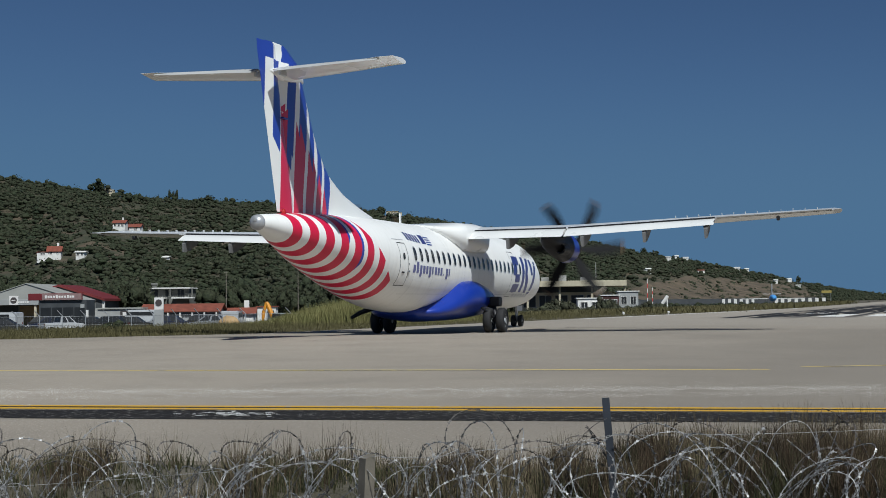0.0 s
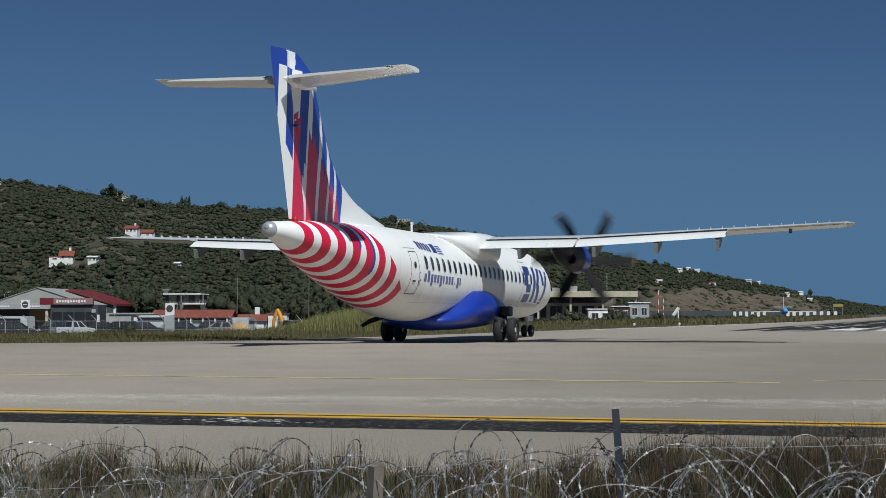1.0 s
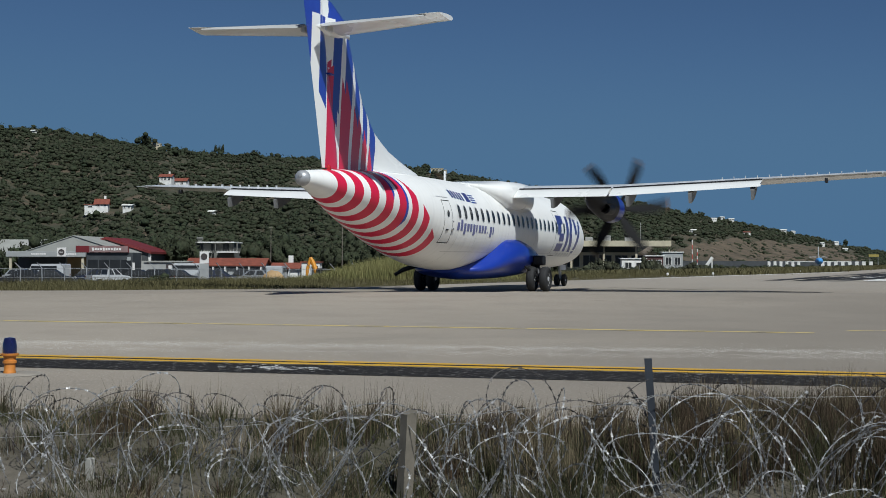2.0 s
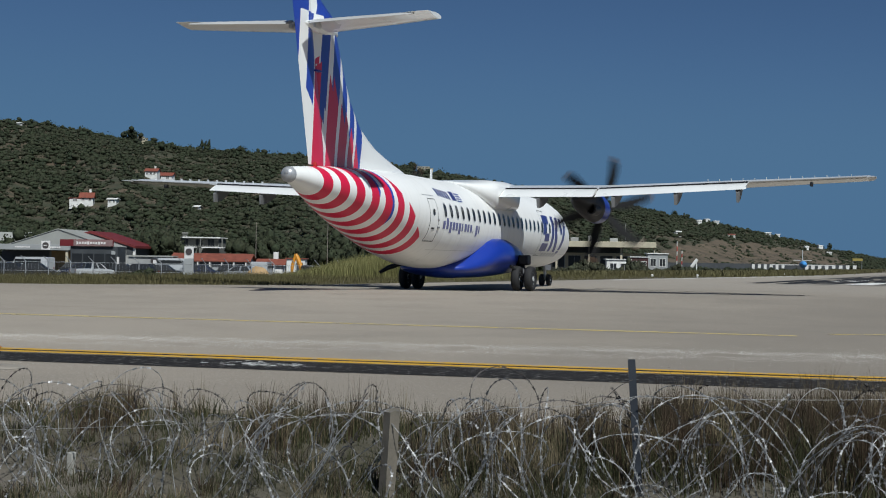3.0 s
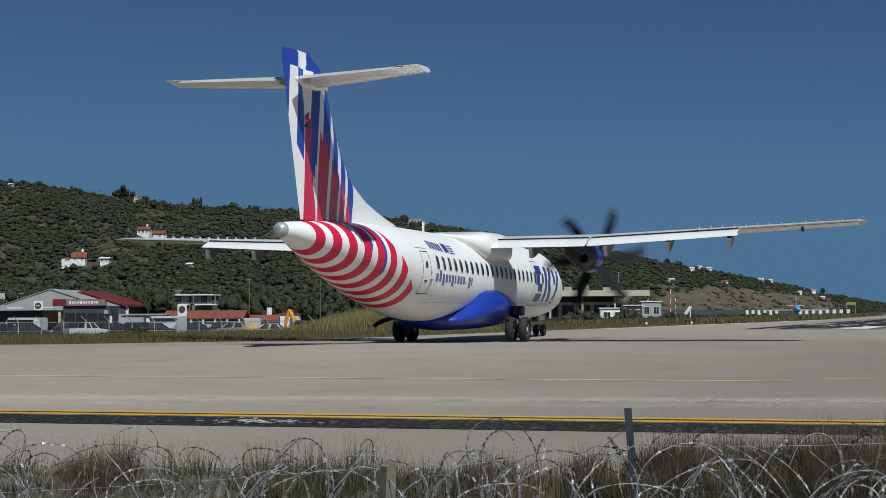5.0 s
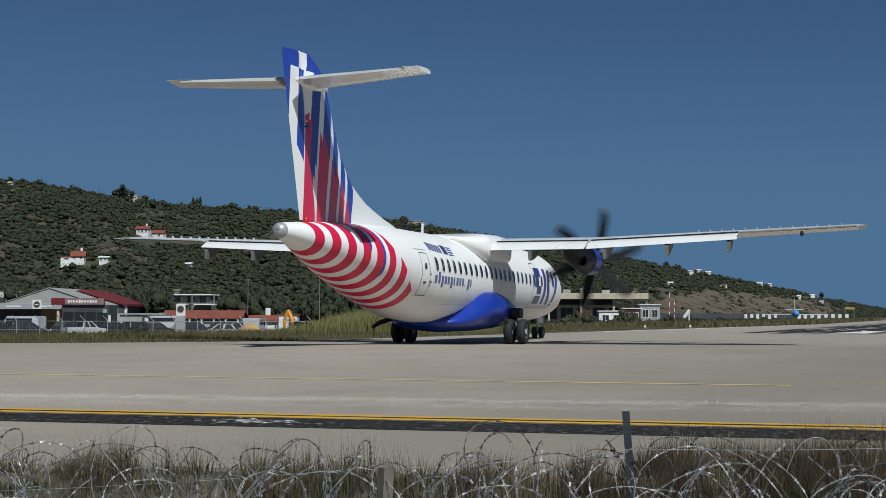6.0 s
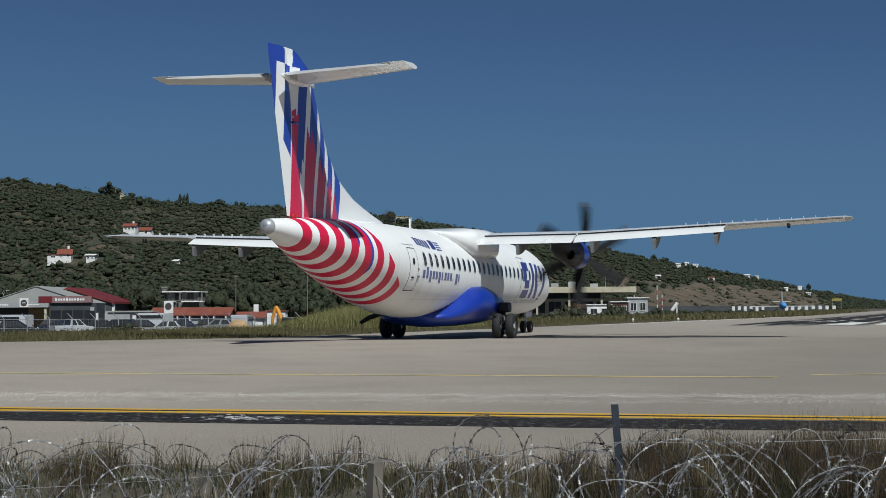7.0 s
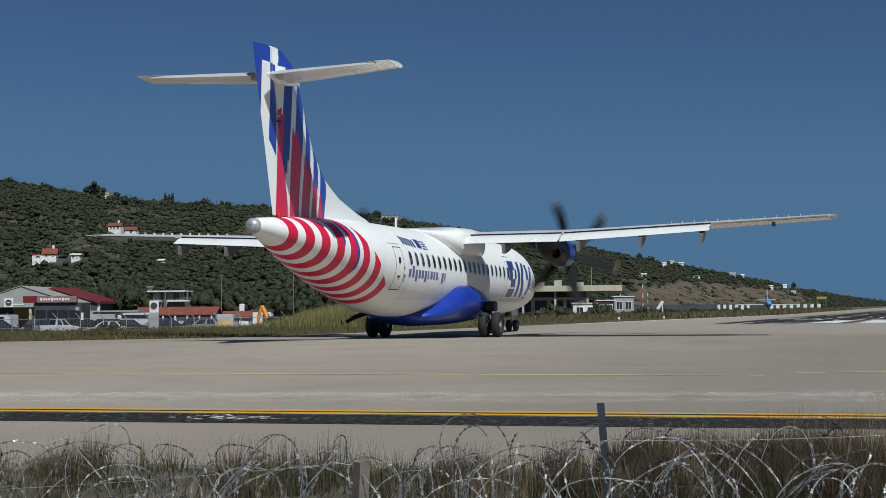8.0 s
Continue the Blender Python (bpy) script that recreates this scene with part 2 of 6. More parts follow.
def livery_fin(rudder):
    """Stripes of red, white and blue along the fin, in blocks with pointed ends."""
    m, n, l, b = nodes_of("striped_rudder_paint" if rudder else "striped_fin_paint")
    t = n.new("ShaderNodeTexCoord")
    sep = n.new("ShaderNodeSeparateXYZ")
    l.new(t.outputs["Object"], sep.inputs[0])
    y, z = sep.outputs[1], sep.outputs[2]
    M = lambda op, *a: math_node(n, l, op, *a)
    # v: metres ahead of the rudder's foot; the stripes stand upright
    v = M("ADD", y, 13.27)

    def stripes(stops):
        q = n.new("ShaderNodeValToRGB")
        q.color_ramp.interpolation = "CONSTANT"
        l.new(M("DIVIDE", M("ADD", v, 1.5), 6.0), q.inputs[0])
        e = q.color_ramp.elements
        while len(e) < len(stops):
            e.new(0.5)
        for el, (p, c) in zip(e, stops):
            el.position, el.color = (p + 1.5) / 6.0, (*c, 1)
        return q.outputs[0]

    W, R, B = WHITE, RED, BLUE
    low = stripes([(-1.5, W), (0.10, R), (0.74, W), (1.0, R), (1.53, W), (1.7, R), (2.16, W), (2.3, R), (2.62, W), (2.74, R), (3.02, B), (3.12, W)])
    mid = stripes([(-1.5, B), (-0.735, W), (-0.32, B), (0.05, W), (0.10, R), (0.58, B), (0.9, W), (1.14, B), (1.55, W), (1.75, B), (2.04, W), (2.26, B), (2.56, W), (2.74, B), (3.12, W)])
    top = stripes([(-1.5, B), (-0.735, W), (-0.32, B), (0.07, W), (0.51, B), (0.9, W), (1.14, B), (1.6, W), (1.75, B), (2.0, W)])
    saw = M("FRACT", M("MULTIPLY_ADD", v, 2.6, 0.83))
    dark_mid = M("MULTIPLY", M("GREATER_THAN", v, 0.45), M("LESS_THAN", v, 0.95))
    reach = M("MINIMUM", 6.3, M("MULTIPLY_ADD", v, -1.05, 7.1))
    reach = M("SUBTRACT", reach, M("MULTIPLY", M("LESS_THAN", v, 0.07), 0.95))
    reach = M("ADD", M("MULTIPLY", reach, M("SUBTRACT", 1.0, dark_mid)), M("MULTIPLY", dark_mid, 4.95))
    k1 = M("GREATER_THAN", z, M("MULTIPLY_ADD", saw, -0.42, reach))
    k2 = M("GREATER_THAN", z, M("MULTIPLY_ADD", saw, 0.2, 6.05))
    c = mixer(n, l, k1, low, mid)
    c = mixer(n, l, k2, c, top)
    cap = M("GREATER_THAN", z, 7.29)
    chk = M("MULTIPLY", M("GREATER_THAN", v, -0.305), M("LESS_THAN", v, 0.165))
    c = mixer(n, l, cap, c, mixer(n, l, chk, B, W))
    l.new(c, b.inputs["Base Color"])
    b.inputs["Roughness"].default_value = 0.3
    b.inputs["Coat Weight"].default_value = 0.4
    b.inputs["Coat Roughness"].default_value = 0.08
    bump(n, l, b, noise_of(n, l, 6, 2), 0.03, 0.01)
    return m


M_ELEVATOR = mk("dull_grey_paint", (0.50, 0.50, 0.49), 0.5, 0.15, 0.8, 12, 0.03)
M_KEEL = mk("dull_dark_grey_paint", (0.16, 0.16, 0.16), 0.6, 0.15, 0.8, 12, 0.03)
AIRFOIL = [(0.0, 0.0), (0.02, 0.42), (0.08, 0.78), (0.2, 1.0), (0.4, 0.96), (0.6, 0.7), (0.8, 0.36), (1.0, 0.03)]


def foil(le, chord, thick, at, vertical=False, hi=1.0, lo=0.62):
    """A ring of an aerofoil: le the leading edge's y, back along -y; at: span place and height (or the fin's height)."""
    up_side = [(f, h * thick * hi) for f, h in AIRFOIL]
    dn_side = [(f, -h * thick * lo) for f, h in AIRFOIL[::-1][:-1]]
    out = []
    for f, h in up_side + dn_side:
        out.append((h, le - f * chord, at) if vertical else (at[0], le - f * chord, at[1] + h))
    return out


def drooped(le, chord, thick, x, z, droop=17.0):
    m = Matrix.Translation((0, le, z)) @ pose(0, 0, 0, droop)
    return [m @ Vector(p) for p in foil(0.0, chord, thick, (x, 0.0), hi=0.7, lo=0.7)]


def loft(sections):
    bm = bmesh.new()
    skin(bm, [[bm.verts.new(p) for p in s] for s in sections])
    return bm


def wing_row(x):
    """Leading edge, chord and height of the wing's trailing edge at a span place."""
    a = abs(x)
    f = max(0.0, (a - 4.9) / (13.4 - 4.9))
    chord = 2.57 + (1.60 - 2.57) * f
    te = WING_TE + 0.74 * f
    return te + chord, chord, WING_Z + 0.38 * f, 0.2 - 0.09 * f


WING_TE, WING_Z = -1.34, 3.40
FLAP_DROOP = 19.0


def wheel(radius, width, parent, x, y):
    hub = radius * 0.52
    tyre = part("tyre", lathe([(-width * 0.36, hub), (-width * 0.5, hub * 1.25), (-width * 0.5, radius * 0.86), (-width * 0.36, radius * 0.97), (-width * 0.12, radius),
                               (width * 0.12, radius), (width * 0.36, radius * 0.97), (width * 0.5, radius * 0.86), (width * 0.5, hub * 1.25), (width * 0.36, hub)], 32), M_RUBBER, parent)
    tyre.location = (x, y, radius)
    rim = part("rim", lathe([(-width * 0.37, hub * 0.3), (-width * 0.37, hub), (-width * 0.2, hub * 1.01), (width * 0.2, hub * 1.01), (width * 0.37, hub), (width * 0.30, hub * 0.8),
                             (width * 0.2, hub * 0.7), (width * 0.22, hub * 0.4), (width * 0.42, hub * 0.36), (width * 0.42, hub * 0.05)], 24), M_GREYPAINT, tyre, "light grey wheel rim")
    return tyre


def blade_mesh(length=1.9):
    """One swept propeller blade along +z, turning about y."""
    black, tip = bmesh.new(), bmesh.new()
    rows = [(0.2, 0.10, 0.05, 60, 0.0), (0.4, 0.15, 0.045, 55, 0.02), (0.7, 0.21, 0.035, 45, 0.04), (1.1, 0.235, 0.026, 36, 0.05), (1.5, 0.21, 0.018, 29, 0.02), (1.76, 0.17, 0.013, 25, -0.03), (1.9, 0.10, 0.010, 23, -0.07), (1.965, 0.03, 0.006, 22, -0.11)]

    def ring(bm, row):
        z, w, th, tw, sw = row
        a = radians(tw)
        out = []
        for k in range(10):
            p = k * math.tau / 10
            u, v = math.cos(p) * w, math.sin(p) * th
            out.append(bm.verts.new((u * math.cos(a) - v * math.sin(a) + sw, -u * math.sin(a) - v * math.cos(a), z)))
        return out
    skin(black, [ring(black, r) for r in rows[:6]])
    skin(tip, [ring(tip, r) for r in rows[5:]])
    return black, tip


def propeller(name, hub_at, plane):
    prop = part(name, lathe([(-0.35, 0.31), (0.0, 0.31), (0.3, 0.27), (0.55, 0.17), (0.68, 0.06), (0.7, 0.01)], 24, "y"), M_DARKMETAL, plane, "dark six-bladed propeller, spinning")
    prop.location = hub_at
    black, tip = blade_mesh()
    b0 = part("blade", black, M_BLADE, prop)
    t0 = part("tip", tip, M_TIP, b0, "ochre painted blade tip")
    for k in range(1, 6):
        b = new("blade", b0.data)
        b.parent = prop
        b.matrix_basis = pose(0, 0, 0, 0, k * 60, 0)
        t = new("tip", t0.data)
        t.parent = b
        tagged(t, "ochre painted blade tip")
    return prop


def aircraft():
    plane = thing("airliner", "white twin-turboprop airliner with red-striped tail, on the runway", "aircraft")
    # fuselage
    bm = bmesh.new()
    rings = []
    ys = [-14.44 + i * (12.45 + 14.44) / 110 for i in range(111)]
    for y in ys:
        rings.append([bm.verts.new((hull(y)[2] * math.cos(k * math.tau / 48), y, (hull(y)[0] + hull(y)[1]) / 2 + (hull(y)[0] - hull(y)[1]) / 2 * math.sin(k * math.tau / 48))) for k in range(48)])
    skin(bm, rings)
    part("fuselage", bm, livery_hull(), plane, "white fuselage with red bands round the tail")
    cap = part("tail_cap", lathe([(0.02, 0.2), (-0.06, 0.195), (-0.14, 0.15), (-0.18, 0.07), (-0.19, 0.01)], 20, "y"), M_CAP, plane, "silver rounded tail cap")
    cap.location = (0, -14.42, 3.085)
    bm = lathe([(0.0, 0.05), (-0.02, 0.05), (-0.03, 0.01)], 10, "y")
    lamp = part("tail_lamp", bm, M_CAP, plane)
    lamp.location = (0.02, -14.6, 3.14)
    # wing box, flaps and ailerons
    for s in (-1, 1):
        spans = [0.0, 1.5, 3.0, 4.9, 7.0, 9.0, 11.0, 12.6, 13.3, 13.5]
        secs = []
        for a in spans:
            le, c, z, th = wing_row(a)
            if a > 13.2:
                le, c, th = le - (a - 13.2) * 0.8, c - (a - 13.2) * 0.8, th * (1.0 if a < 13.4 else 0.45)
            secs.append(foil(le, c * 0.74, th, (s * a, z + 0.06)))
        part("wing", loft(secs), M_WHITE, plane, "white high-mounted wing")
        # trailing pieces: inner flap, outer flap, aileron
        for nm, x0, x1, mt in (("flap", 1.55, 4.72, M_WHITE), ("flap", 4.79, 9.6, M_WHITE), ("aileron", 9.66, 13.25, M_GREYPAINT)):
            secs = []
            for a in (x0, (x0 + x1) / 2, x1):
                le, c, z, th = wing_row(a)
                sec = foil(0.0, c * (0.33 if nm == "flap" else 0.27), th * 0.36, (s * a, 0.0), hi=0.8, lo=0.7)
                droop = FLAP_DROOP if nm == "flap" else 2.0
                m = Matrix.Translation((0, le - c * 0.73, z + (0.035 if nm == "flap" else 0.075))) @ pose(0, 0, 0, droop, 0, 0)
                secs.append([m @ Vector(p) for p in sec])
            part(nm, loft(secs), mt, plane)
            rows = []
            for a in (x0, (x0 + x1) / 2, x1):
                le, c, z, th = wing_row(a)
                rows.append([(s * a, le - c * 0.742 - q, z + h) for q, h in ((0.0, 0.035), (0.012, 0.035), (0.012, 0.105), (0.0, 0.105))])
            part("cove_seal", loft(rows), M_DARKMETAL, plane)
        # flap track fairings
        for a in (2.9, 5.4, 7.4, 9.35):
            le, c, z, th = wing_row(a)
            rows = [[(s * a - w, le - c * q, z + zt), (s * a + w, le - c * q, z + zt), (s * a + 0.025, le - c * q, z + zb), (s * a - 0.025, le - c * q, z + zb)]
                    for q, w, zt, zb in ((0.42, 0.03, -0.06, -0.1), (0.6, 0.08, -0.05, -0.34), (0.8, 0.10, -0.08, -0.52), (0.97, 0.085, -0.2, -0.6), (1.06, 0.05, -0.3, -0.6))]
            part("flap_track_fairing", loft(rows), M_KEEL, plane)
        # vortex fins and wick stubs along the wing
        for i in range(13):
            a = 8.2 + i * 0.38
            le, c, z, th = wing_row(a)
            part("vortex_fin", box(0.012, 0.14, 0.06, s * a, le - c * 0.3, z + 0.06 + th + 0.025, 0.0), M_GREYPAINT, plane, smooth=False)
        # navigation bump and horn at the aileron
        le, c, z, th = wing_row(11.6)
        part("aileron_horn", box(0.10, 0.2, 0.15, s * 11.6, le - c * 0.93, z - 0.10, 0.02), M_DARKMETAL, plane)
        # wing-tip cap
        le, c, z, th = wing_row(13.45)
        part("wing_tip", loft([foil(le, c * 0.98, th * 0.9, (s * 13.3, z + 0.04)), foil(le - 0.2, c * 0.87, th * 0.75, (s * 13.46, z + 0.045)), foil(le - 0.62, c * 0.62, th * 0.3, (s * 13.54, z + 0.05))]), M_GREYPAINT, plane)
        # nacelle
        nac = [[(s * 4.1 + w * 0.86 * math.cos(k * math.tau / 24), yy, zz + 0.02 + h * 0.86 * math.sin(k * math.tau / 24)) for k in range(24)]
               for yy, zz, w, h in ((HUB[1] - 0.3, HUB[2] - 0.05, 0.32, 0.36), (HUB[1] - 0.7, HUB[2] - 0.06, 0.44, 0.54), (HUB[1] - 1.3, HUB[2] - 0.04, 0.5, 0.62), (1.5, HUB[2] - 0.02, 0.5, 0.6), (0.6, HUB[2] + 0.03, 0.45, 0.5),
                                    (-0.2, HUB[2] + 0.08, 0.4, 0.38), (-0.8, HUB[2] + 0.14, 0.3, 0.25), (-1.2, HUB[2] + 0.2, 0.14, 0.1))]
        part("nacelle", loft(nac[:4]), M_BLUE, plane, "blue engine cowl under the wing")
        part("nacelle_rear", loft(nac[3:]), M_DARKMETAL, plane, "dark rear of the engine nacelle")
        ex = part("exhaust_pipe", lathe([(0.5, 0.2), (0.0, 0.2), (-0.25, 0.17), (-0.25, 0.14), (0.1, 0.13)], 20, "y"), M_DARKMETAL, plane, "sooty exhaust pipe")
        ex.location = (s * 4.4, 0.1, HUB[2] - 0.12)
    # wing-to-body fairing
    bm = bmesh.new()
    rings = []
    for yy, w, z0, z1, e in ((-3.0, 0.55, 3.45, 3.608, 0.7), (-2.7, 0.8, 3.34, 3.62, 0.68), (-2.4, 1.04, 3.2, 3.635, 0.62), (-2.1, 1.26, 3.05, 3.66, 0.55), (-1.85, 1.4, 2.93, 3.685, 0.48), (-1.6, 1.49, 2.83, 3.71, 0.42), (-1.42, 1.53, 2.77, 3.73, 0.35), (-1.3, 1.54, 2.74, 3.74, 0.3), (0.2, 1.54, 2.72, 3.78, 0.25), (1.15, 1.54, 2.72, 3.76, 0.25), (1.4, 1.48, 2.78, 3.74, 0.35), (1.9, 1.2, 2.95, 3.68, 0.5), (2.5, 0.6, 3.3, 3.62, 0.8)):
        rings.append([bm.verts.new((w * math.copysign(abs(math.cos(k * math.tau / 36)) ** e, math.cos(k * math.tau / 36)), yy, (z0 + z1) / 2 + (z1 - z0) / 2 * math.copysign(abs(math.sin(k * math.tau / 36)) ** (0.5 + 0.5 * e), math.sin(k * math.tau / 36)))) for k in range(36)])
    skin(bm, rings)
    part("wing_fairing", bm, M_WHITE, plane)
    # fin and rudder
    def fin_le(z):
        return curve_at([(3.2, -5.6), (3.65, -6.5), (3.85, -7.6), (4.15, -8.84), (4.55, -9.88), (5.18, -10.68), (5.58, -11.0), (7.0, -11.86), (7.5, -12.2), (7.75, -12.9)], z)[0]

    def te(z):
        return -12.36 - 0.272 * z
    zs = [3.2, 3.45, 3.65, 3.8, 3.95, 4.15, 4.35, 4.6, 4.9, 5.3, 5.8, 6.4, 7.0, 7.35, 7.6, 7.72]
    hinge = 1.0
    secs = []
    for z in zs:
        le = fin_le(z)
        secs.append(foil(le, max(0.2, le - te(z) - hinge * (0.95 if z < 7.4 else 0.5)), 0.16 if z < 7.5 else 0.08, z, True, 1, 1))
    part("fin", loft(secs), livery_fin(False), plane, "fin with red, white and blue stripes")
    secs = []
    for z in [3.42, 4, 5, 6, 7, 7.45, 7.68]:
        w = hinge * (0.99 if z < 7.4 else 1.05)
        secs.append(foil(te(z) + w, w if z < 7.6 else w * 0.96, 0.075, z, True, 1, 1))
    part("rudder", loft(secs), livery_fin(True), plane, "rudder with red, white and blue stripes")
    for z in (5.83, 6.0):
        part("hinge_fairing", box(0.34 if z < 5.9 else 0.1, 0.3, 0.05, 0, te(z) + 0.9, z, 0.015), M_BLUE if z < 5.9 else M_WHITE, plane)
    # tailplane with elevators
    for s in (-1, 1):
        secs, els = [], []
        for a in (0.1, 1.2, 2.4, 3.2, 3.23, 3.6, 3.66):
            f = a / 3.66
            a *= 0.945
            tee, c = -14.2 + 0.03 * f, 1.95 - 0.85 * f
            z = 7.01 + 0.015 * a
            th = 0.125 - 0.055 * f if a < 3.46 else 0.02
            secs.append(foil(tee + c, c * (0.72 if a < 3.02 else 0.9), th, (s * a, z), hi=0.75, lo=1.0))
            if a < 2.6:
                els.append(drooped(tee + c * 0.29, c * 0.285, th * 0.4, s * max(a, 0.32), z + 0.015))
        els.append(drooped(-14.174 + (1.95 - 0.735) * 0.29, (1.95 - 0.735) * 0.285, 0.03, s * 3.05, 7.075))
        els.sort(key=lambda r: abs(r[0][0]))
        part("hinge_seal", loft([[(s * a, -14.2 + 0.03 * a / 3.66 + (1.95 - 0.85 * a / 3.66) * 0.282 - q, 7.01 + 0.015 * a + h) for q, h in ((0, -0.02), (0.01, -0.02), (0.01, 0.03), (0, 0.03))] for a in (0.32, 3.1)]), M_DARKMETAL, plane)
        part("tailplane", loft(secs), M_WHITE, plane, "white tailplane on top of the fin")
        part("elevator", loft(els), M_ELEVATOR, plane, "pale grey drooping elevator")
        part("elevator_horn", box(0.09, 0.35, 0.14, s * 0.34, -13.62, 6.9, 0.02), M_GREYPAINT, plane)
    bm = bmesh.new()
    rings = [[bm.verts.new((w * math.cos(k * math.tau / 16), yy, 6.97 + h * math.sin(k * math.tau / 16))) for k in range(16)] for yy, w, h in ((-11.6, 0.03, 0.03), (-11.9, 0.16, 0.12), (-12.6, 0.24, 0.17), (-13.3, 0.2, 0.15), (-13.8, 0.06, 0.06))]
    skin(bm, rings)
    part("tail_bullet", bm, M_WHITE, plane)
    bcn = part("beacon", lathe([(0.0, 0.06), (0.08, 0.06), (0.13, 0.03), (0.14, 0.005)], 12, "z"), mk("red_beacon_glass", (0.4, 0.02, 0.02), 0.2, 0.1, 5, 30, 0), plane, "red beacon at the fin's foot")
    bcn.location = (0.1, -13.1, 3.36)
    # belly fairing with the gear pods
    bm = bmesh.new()
    rings = []
    for yy, w, z0, z1 in ((-3.95, 0.5, 0.66, 0.84), (-3.75, 0.9, 0.58, 0.92), (-3.45, 1.15, 0.51, 1.02), (-3.1, 1.34, 0.47, 1.18), (-2.75, 1.5, 0.44, 1.4), (-2.4, 1.64, 0.42, 1.64), (-2.05, 1.75, 0.42, 1.84), (-1.6, 1.82, 0.42, 1.95), (-0.8, 1.84, 0.42, 1.98), (0.0, 1.84, 0.42, 1.95),
                          (0.8, 1.78, 0.44, 1.84), (1.6, 1.66, 0.48, 1.62), (2.6, 1.4, 0.55, 1.35), (3.8, 0.9, 0.63, 1.0), (4.6, 0.3, 0.72, 0.84)):
        rings.append([bm.verts.new((w * math.copysign(abs(math.cos(k * math.tau / 36)) ** (0.85 if k <= 18 else 1.1), math.cos(k * math.tau / 36)), yy, (z0 + z1) / 2 + (z1 - z0) / 2 * math.copysign(abs(math.sin(k * math.tau / 36)) ** 0.9, math.sin(k * math.tau / 36)))) for k in range(36)])
    skin(bm, rings)
    part("belly_fairing", bm, M_BLUE, plane, "blue belly fairing over the main gear")
    # main gear
    for s in (-1, 1):
        part("gear_leg", tube([(s * 1.55, 0.35, 0.98), (s * 1.9, 0.25, 0.92), (s * 2.05, 0.05, 0.6), (s * 2.05, 0, 0.42)], [0.1, 0.1, 0.08, 0.08], 12), M_DARKMETAL, plane, "dark main gear leg")
        part("gear_leg", tube([(s * 1.8, 0, 0.42), (s * 2.3, 0, 0.42)], 0.06, 10), M_DARKMETAL, plane)
        part("gear_strut", tube([(s * 1.6, -0.5, 0.95), (s * 2.02, -0.05, 0.5)], 0.045, 8), M_DARKMETAL, plane)
        part("gear_door", box(0.34, 0.5, 0.34, s * 1.98, 0.3, 1.06, 0.04), M_DARKMETAL, plane, "dark open gear door")
        for o in (-0.23, 0.23):
            wheel(0.425, 0.27, plane, s * 2.05 + o, 0.0)
    # nose gear
    part("gear_leg", tube([(0, 10.55, 1.1), (0, 10.75, 0.25)], [0.07, 0.055], 10), M_GREYPAINT, plane)
    part("gear_leg", tube([(-0.15, 10.77, 0.25), (0.15, 10.77, 0.25)], 0.035, 8), M_DARKMETAL, plane)
    for s in (-1, 1):
        part("gear_door", box(0.025, 0.9, 0.22, s * 0.33, 9.9, 0.78, 0.008), M_GREYPAINT, plane)
        wheel(0.245, 0.17, plane, s * 0.15, 10.77)
    # tail skid mast under the rear belly
    part("drain_mast", tube([(-0.6, -3.2, 1.5), (-0.9, -3.4, 0.95), (-1.25, -3.6, 0.84), (-1.5, -3.75, 0.74), (-1.75, -3.85, 0.58)], [0.05, 0.06, 0.08, 0.075, 0.05], 8), M_DARKMETAL, plane, "dark mast under the belly")
    # cabin windows, doors and markings on the right flank
    for k in range(23):
        yy = -6.52 + k * 0.563
        part("window_surround", oval_patch(yy, 2.47 - 0.018 * (yy + 4), 0.145, 0.235, 0.004), M_GREYPAINT, plane, smooth=False)
        part("cabin_window", oval_patch(yy, 2.47 - 0.018 * (yy + 4), 0.115, 0.20, 0.008), M_DARKGLASS, plane, "dark oval cabin window", smooth=False)
    for y0, y1, z0, z1, lean in ((-7.67, -7.03, 1.56, 2.82, -0.16), (4.6, 5.4, 1.25, 2.95, 0.0)):
        t, back = 0.022, lean * (z1 - z0)
        part("door_seam", side_patch(y0, y0 + t, z0, z1, 0.004, (1, 8), lean), M_DARKMETAL, plane)
        part("door_seam", side_patch(y1 - t, y1, z0, z1, 0.004, (1, 8), lean), M_DARKMETAL, plane)
        part("door_seam", side_patch(y0 + t, y1 - t, z0, z0 + t, 0.004, (4, 1)), M_DARKMETAL, plane)
        part("door_seam", side_patch(y0 + t + back, y1 - t + back, z1 - t, z1, 0.004, (4, 1)), M_DARKMETAL, plane)
    part("door_window", oval_patch(-7.5, 2.42, 0.09, 0.1, 0.008), M_DARKGLASS, plane, smooth=False)
    part("door_handle", box(0.04, 0.2, 0.05, 1.33, -7.45, 1.95, 0.01), M_DARKMETAL, plane)
    for z in (1.98, 2.2):
        part("door_hinge", box(0.05, 0.14, 0.06, 1.38, -7.08, z, 0.01), M_METAL, plane)
    part("door_rail", side_patch(-8.15, -7.2, 2.9, 2.92, 0.006, (4, 1)), M_GREYPAINT, plane)
    return plane


HUB = (4.05, 3.3, 2.93)


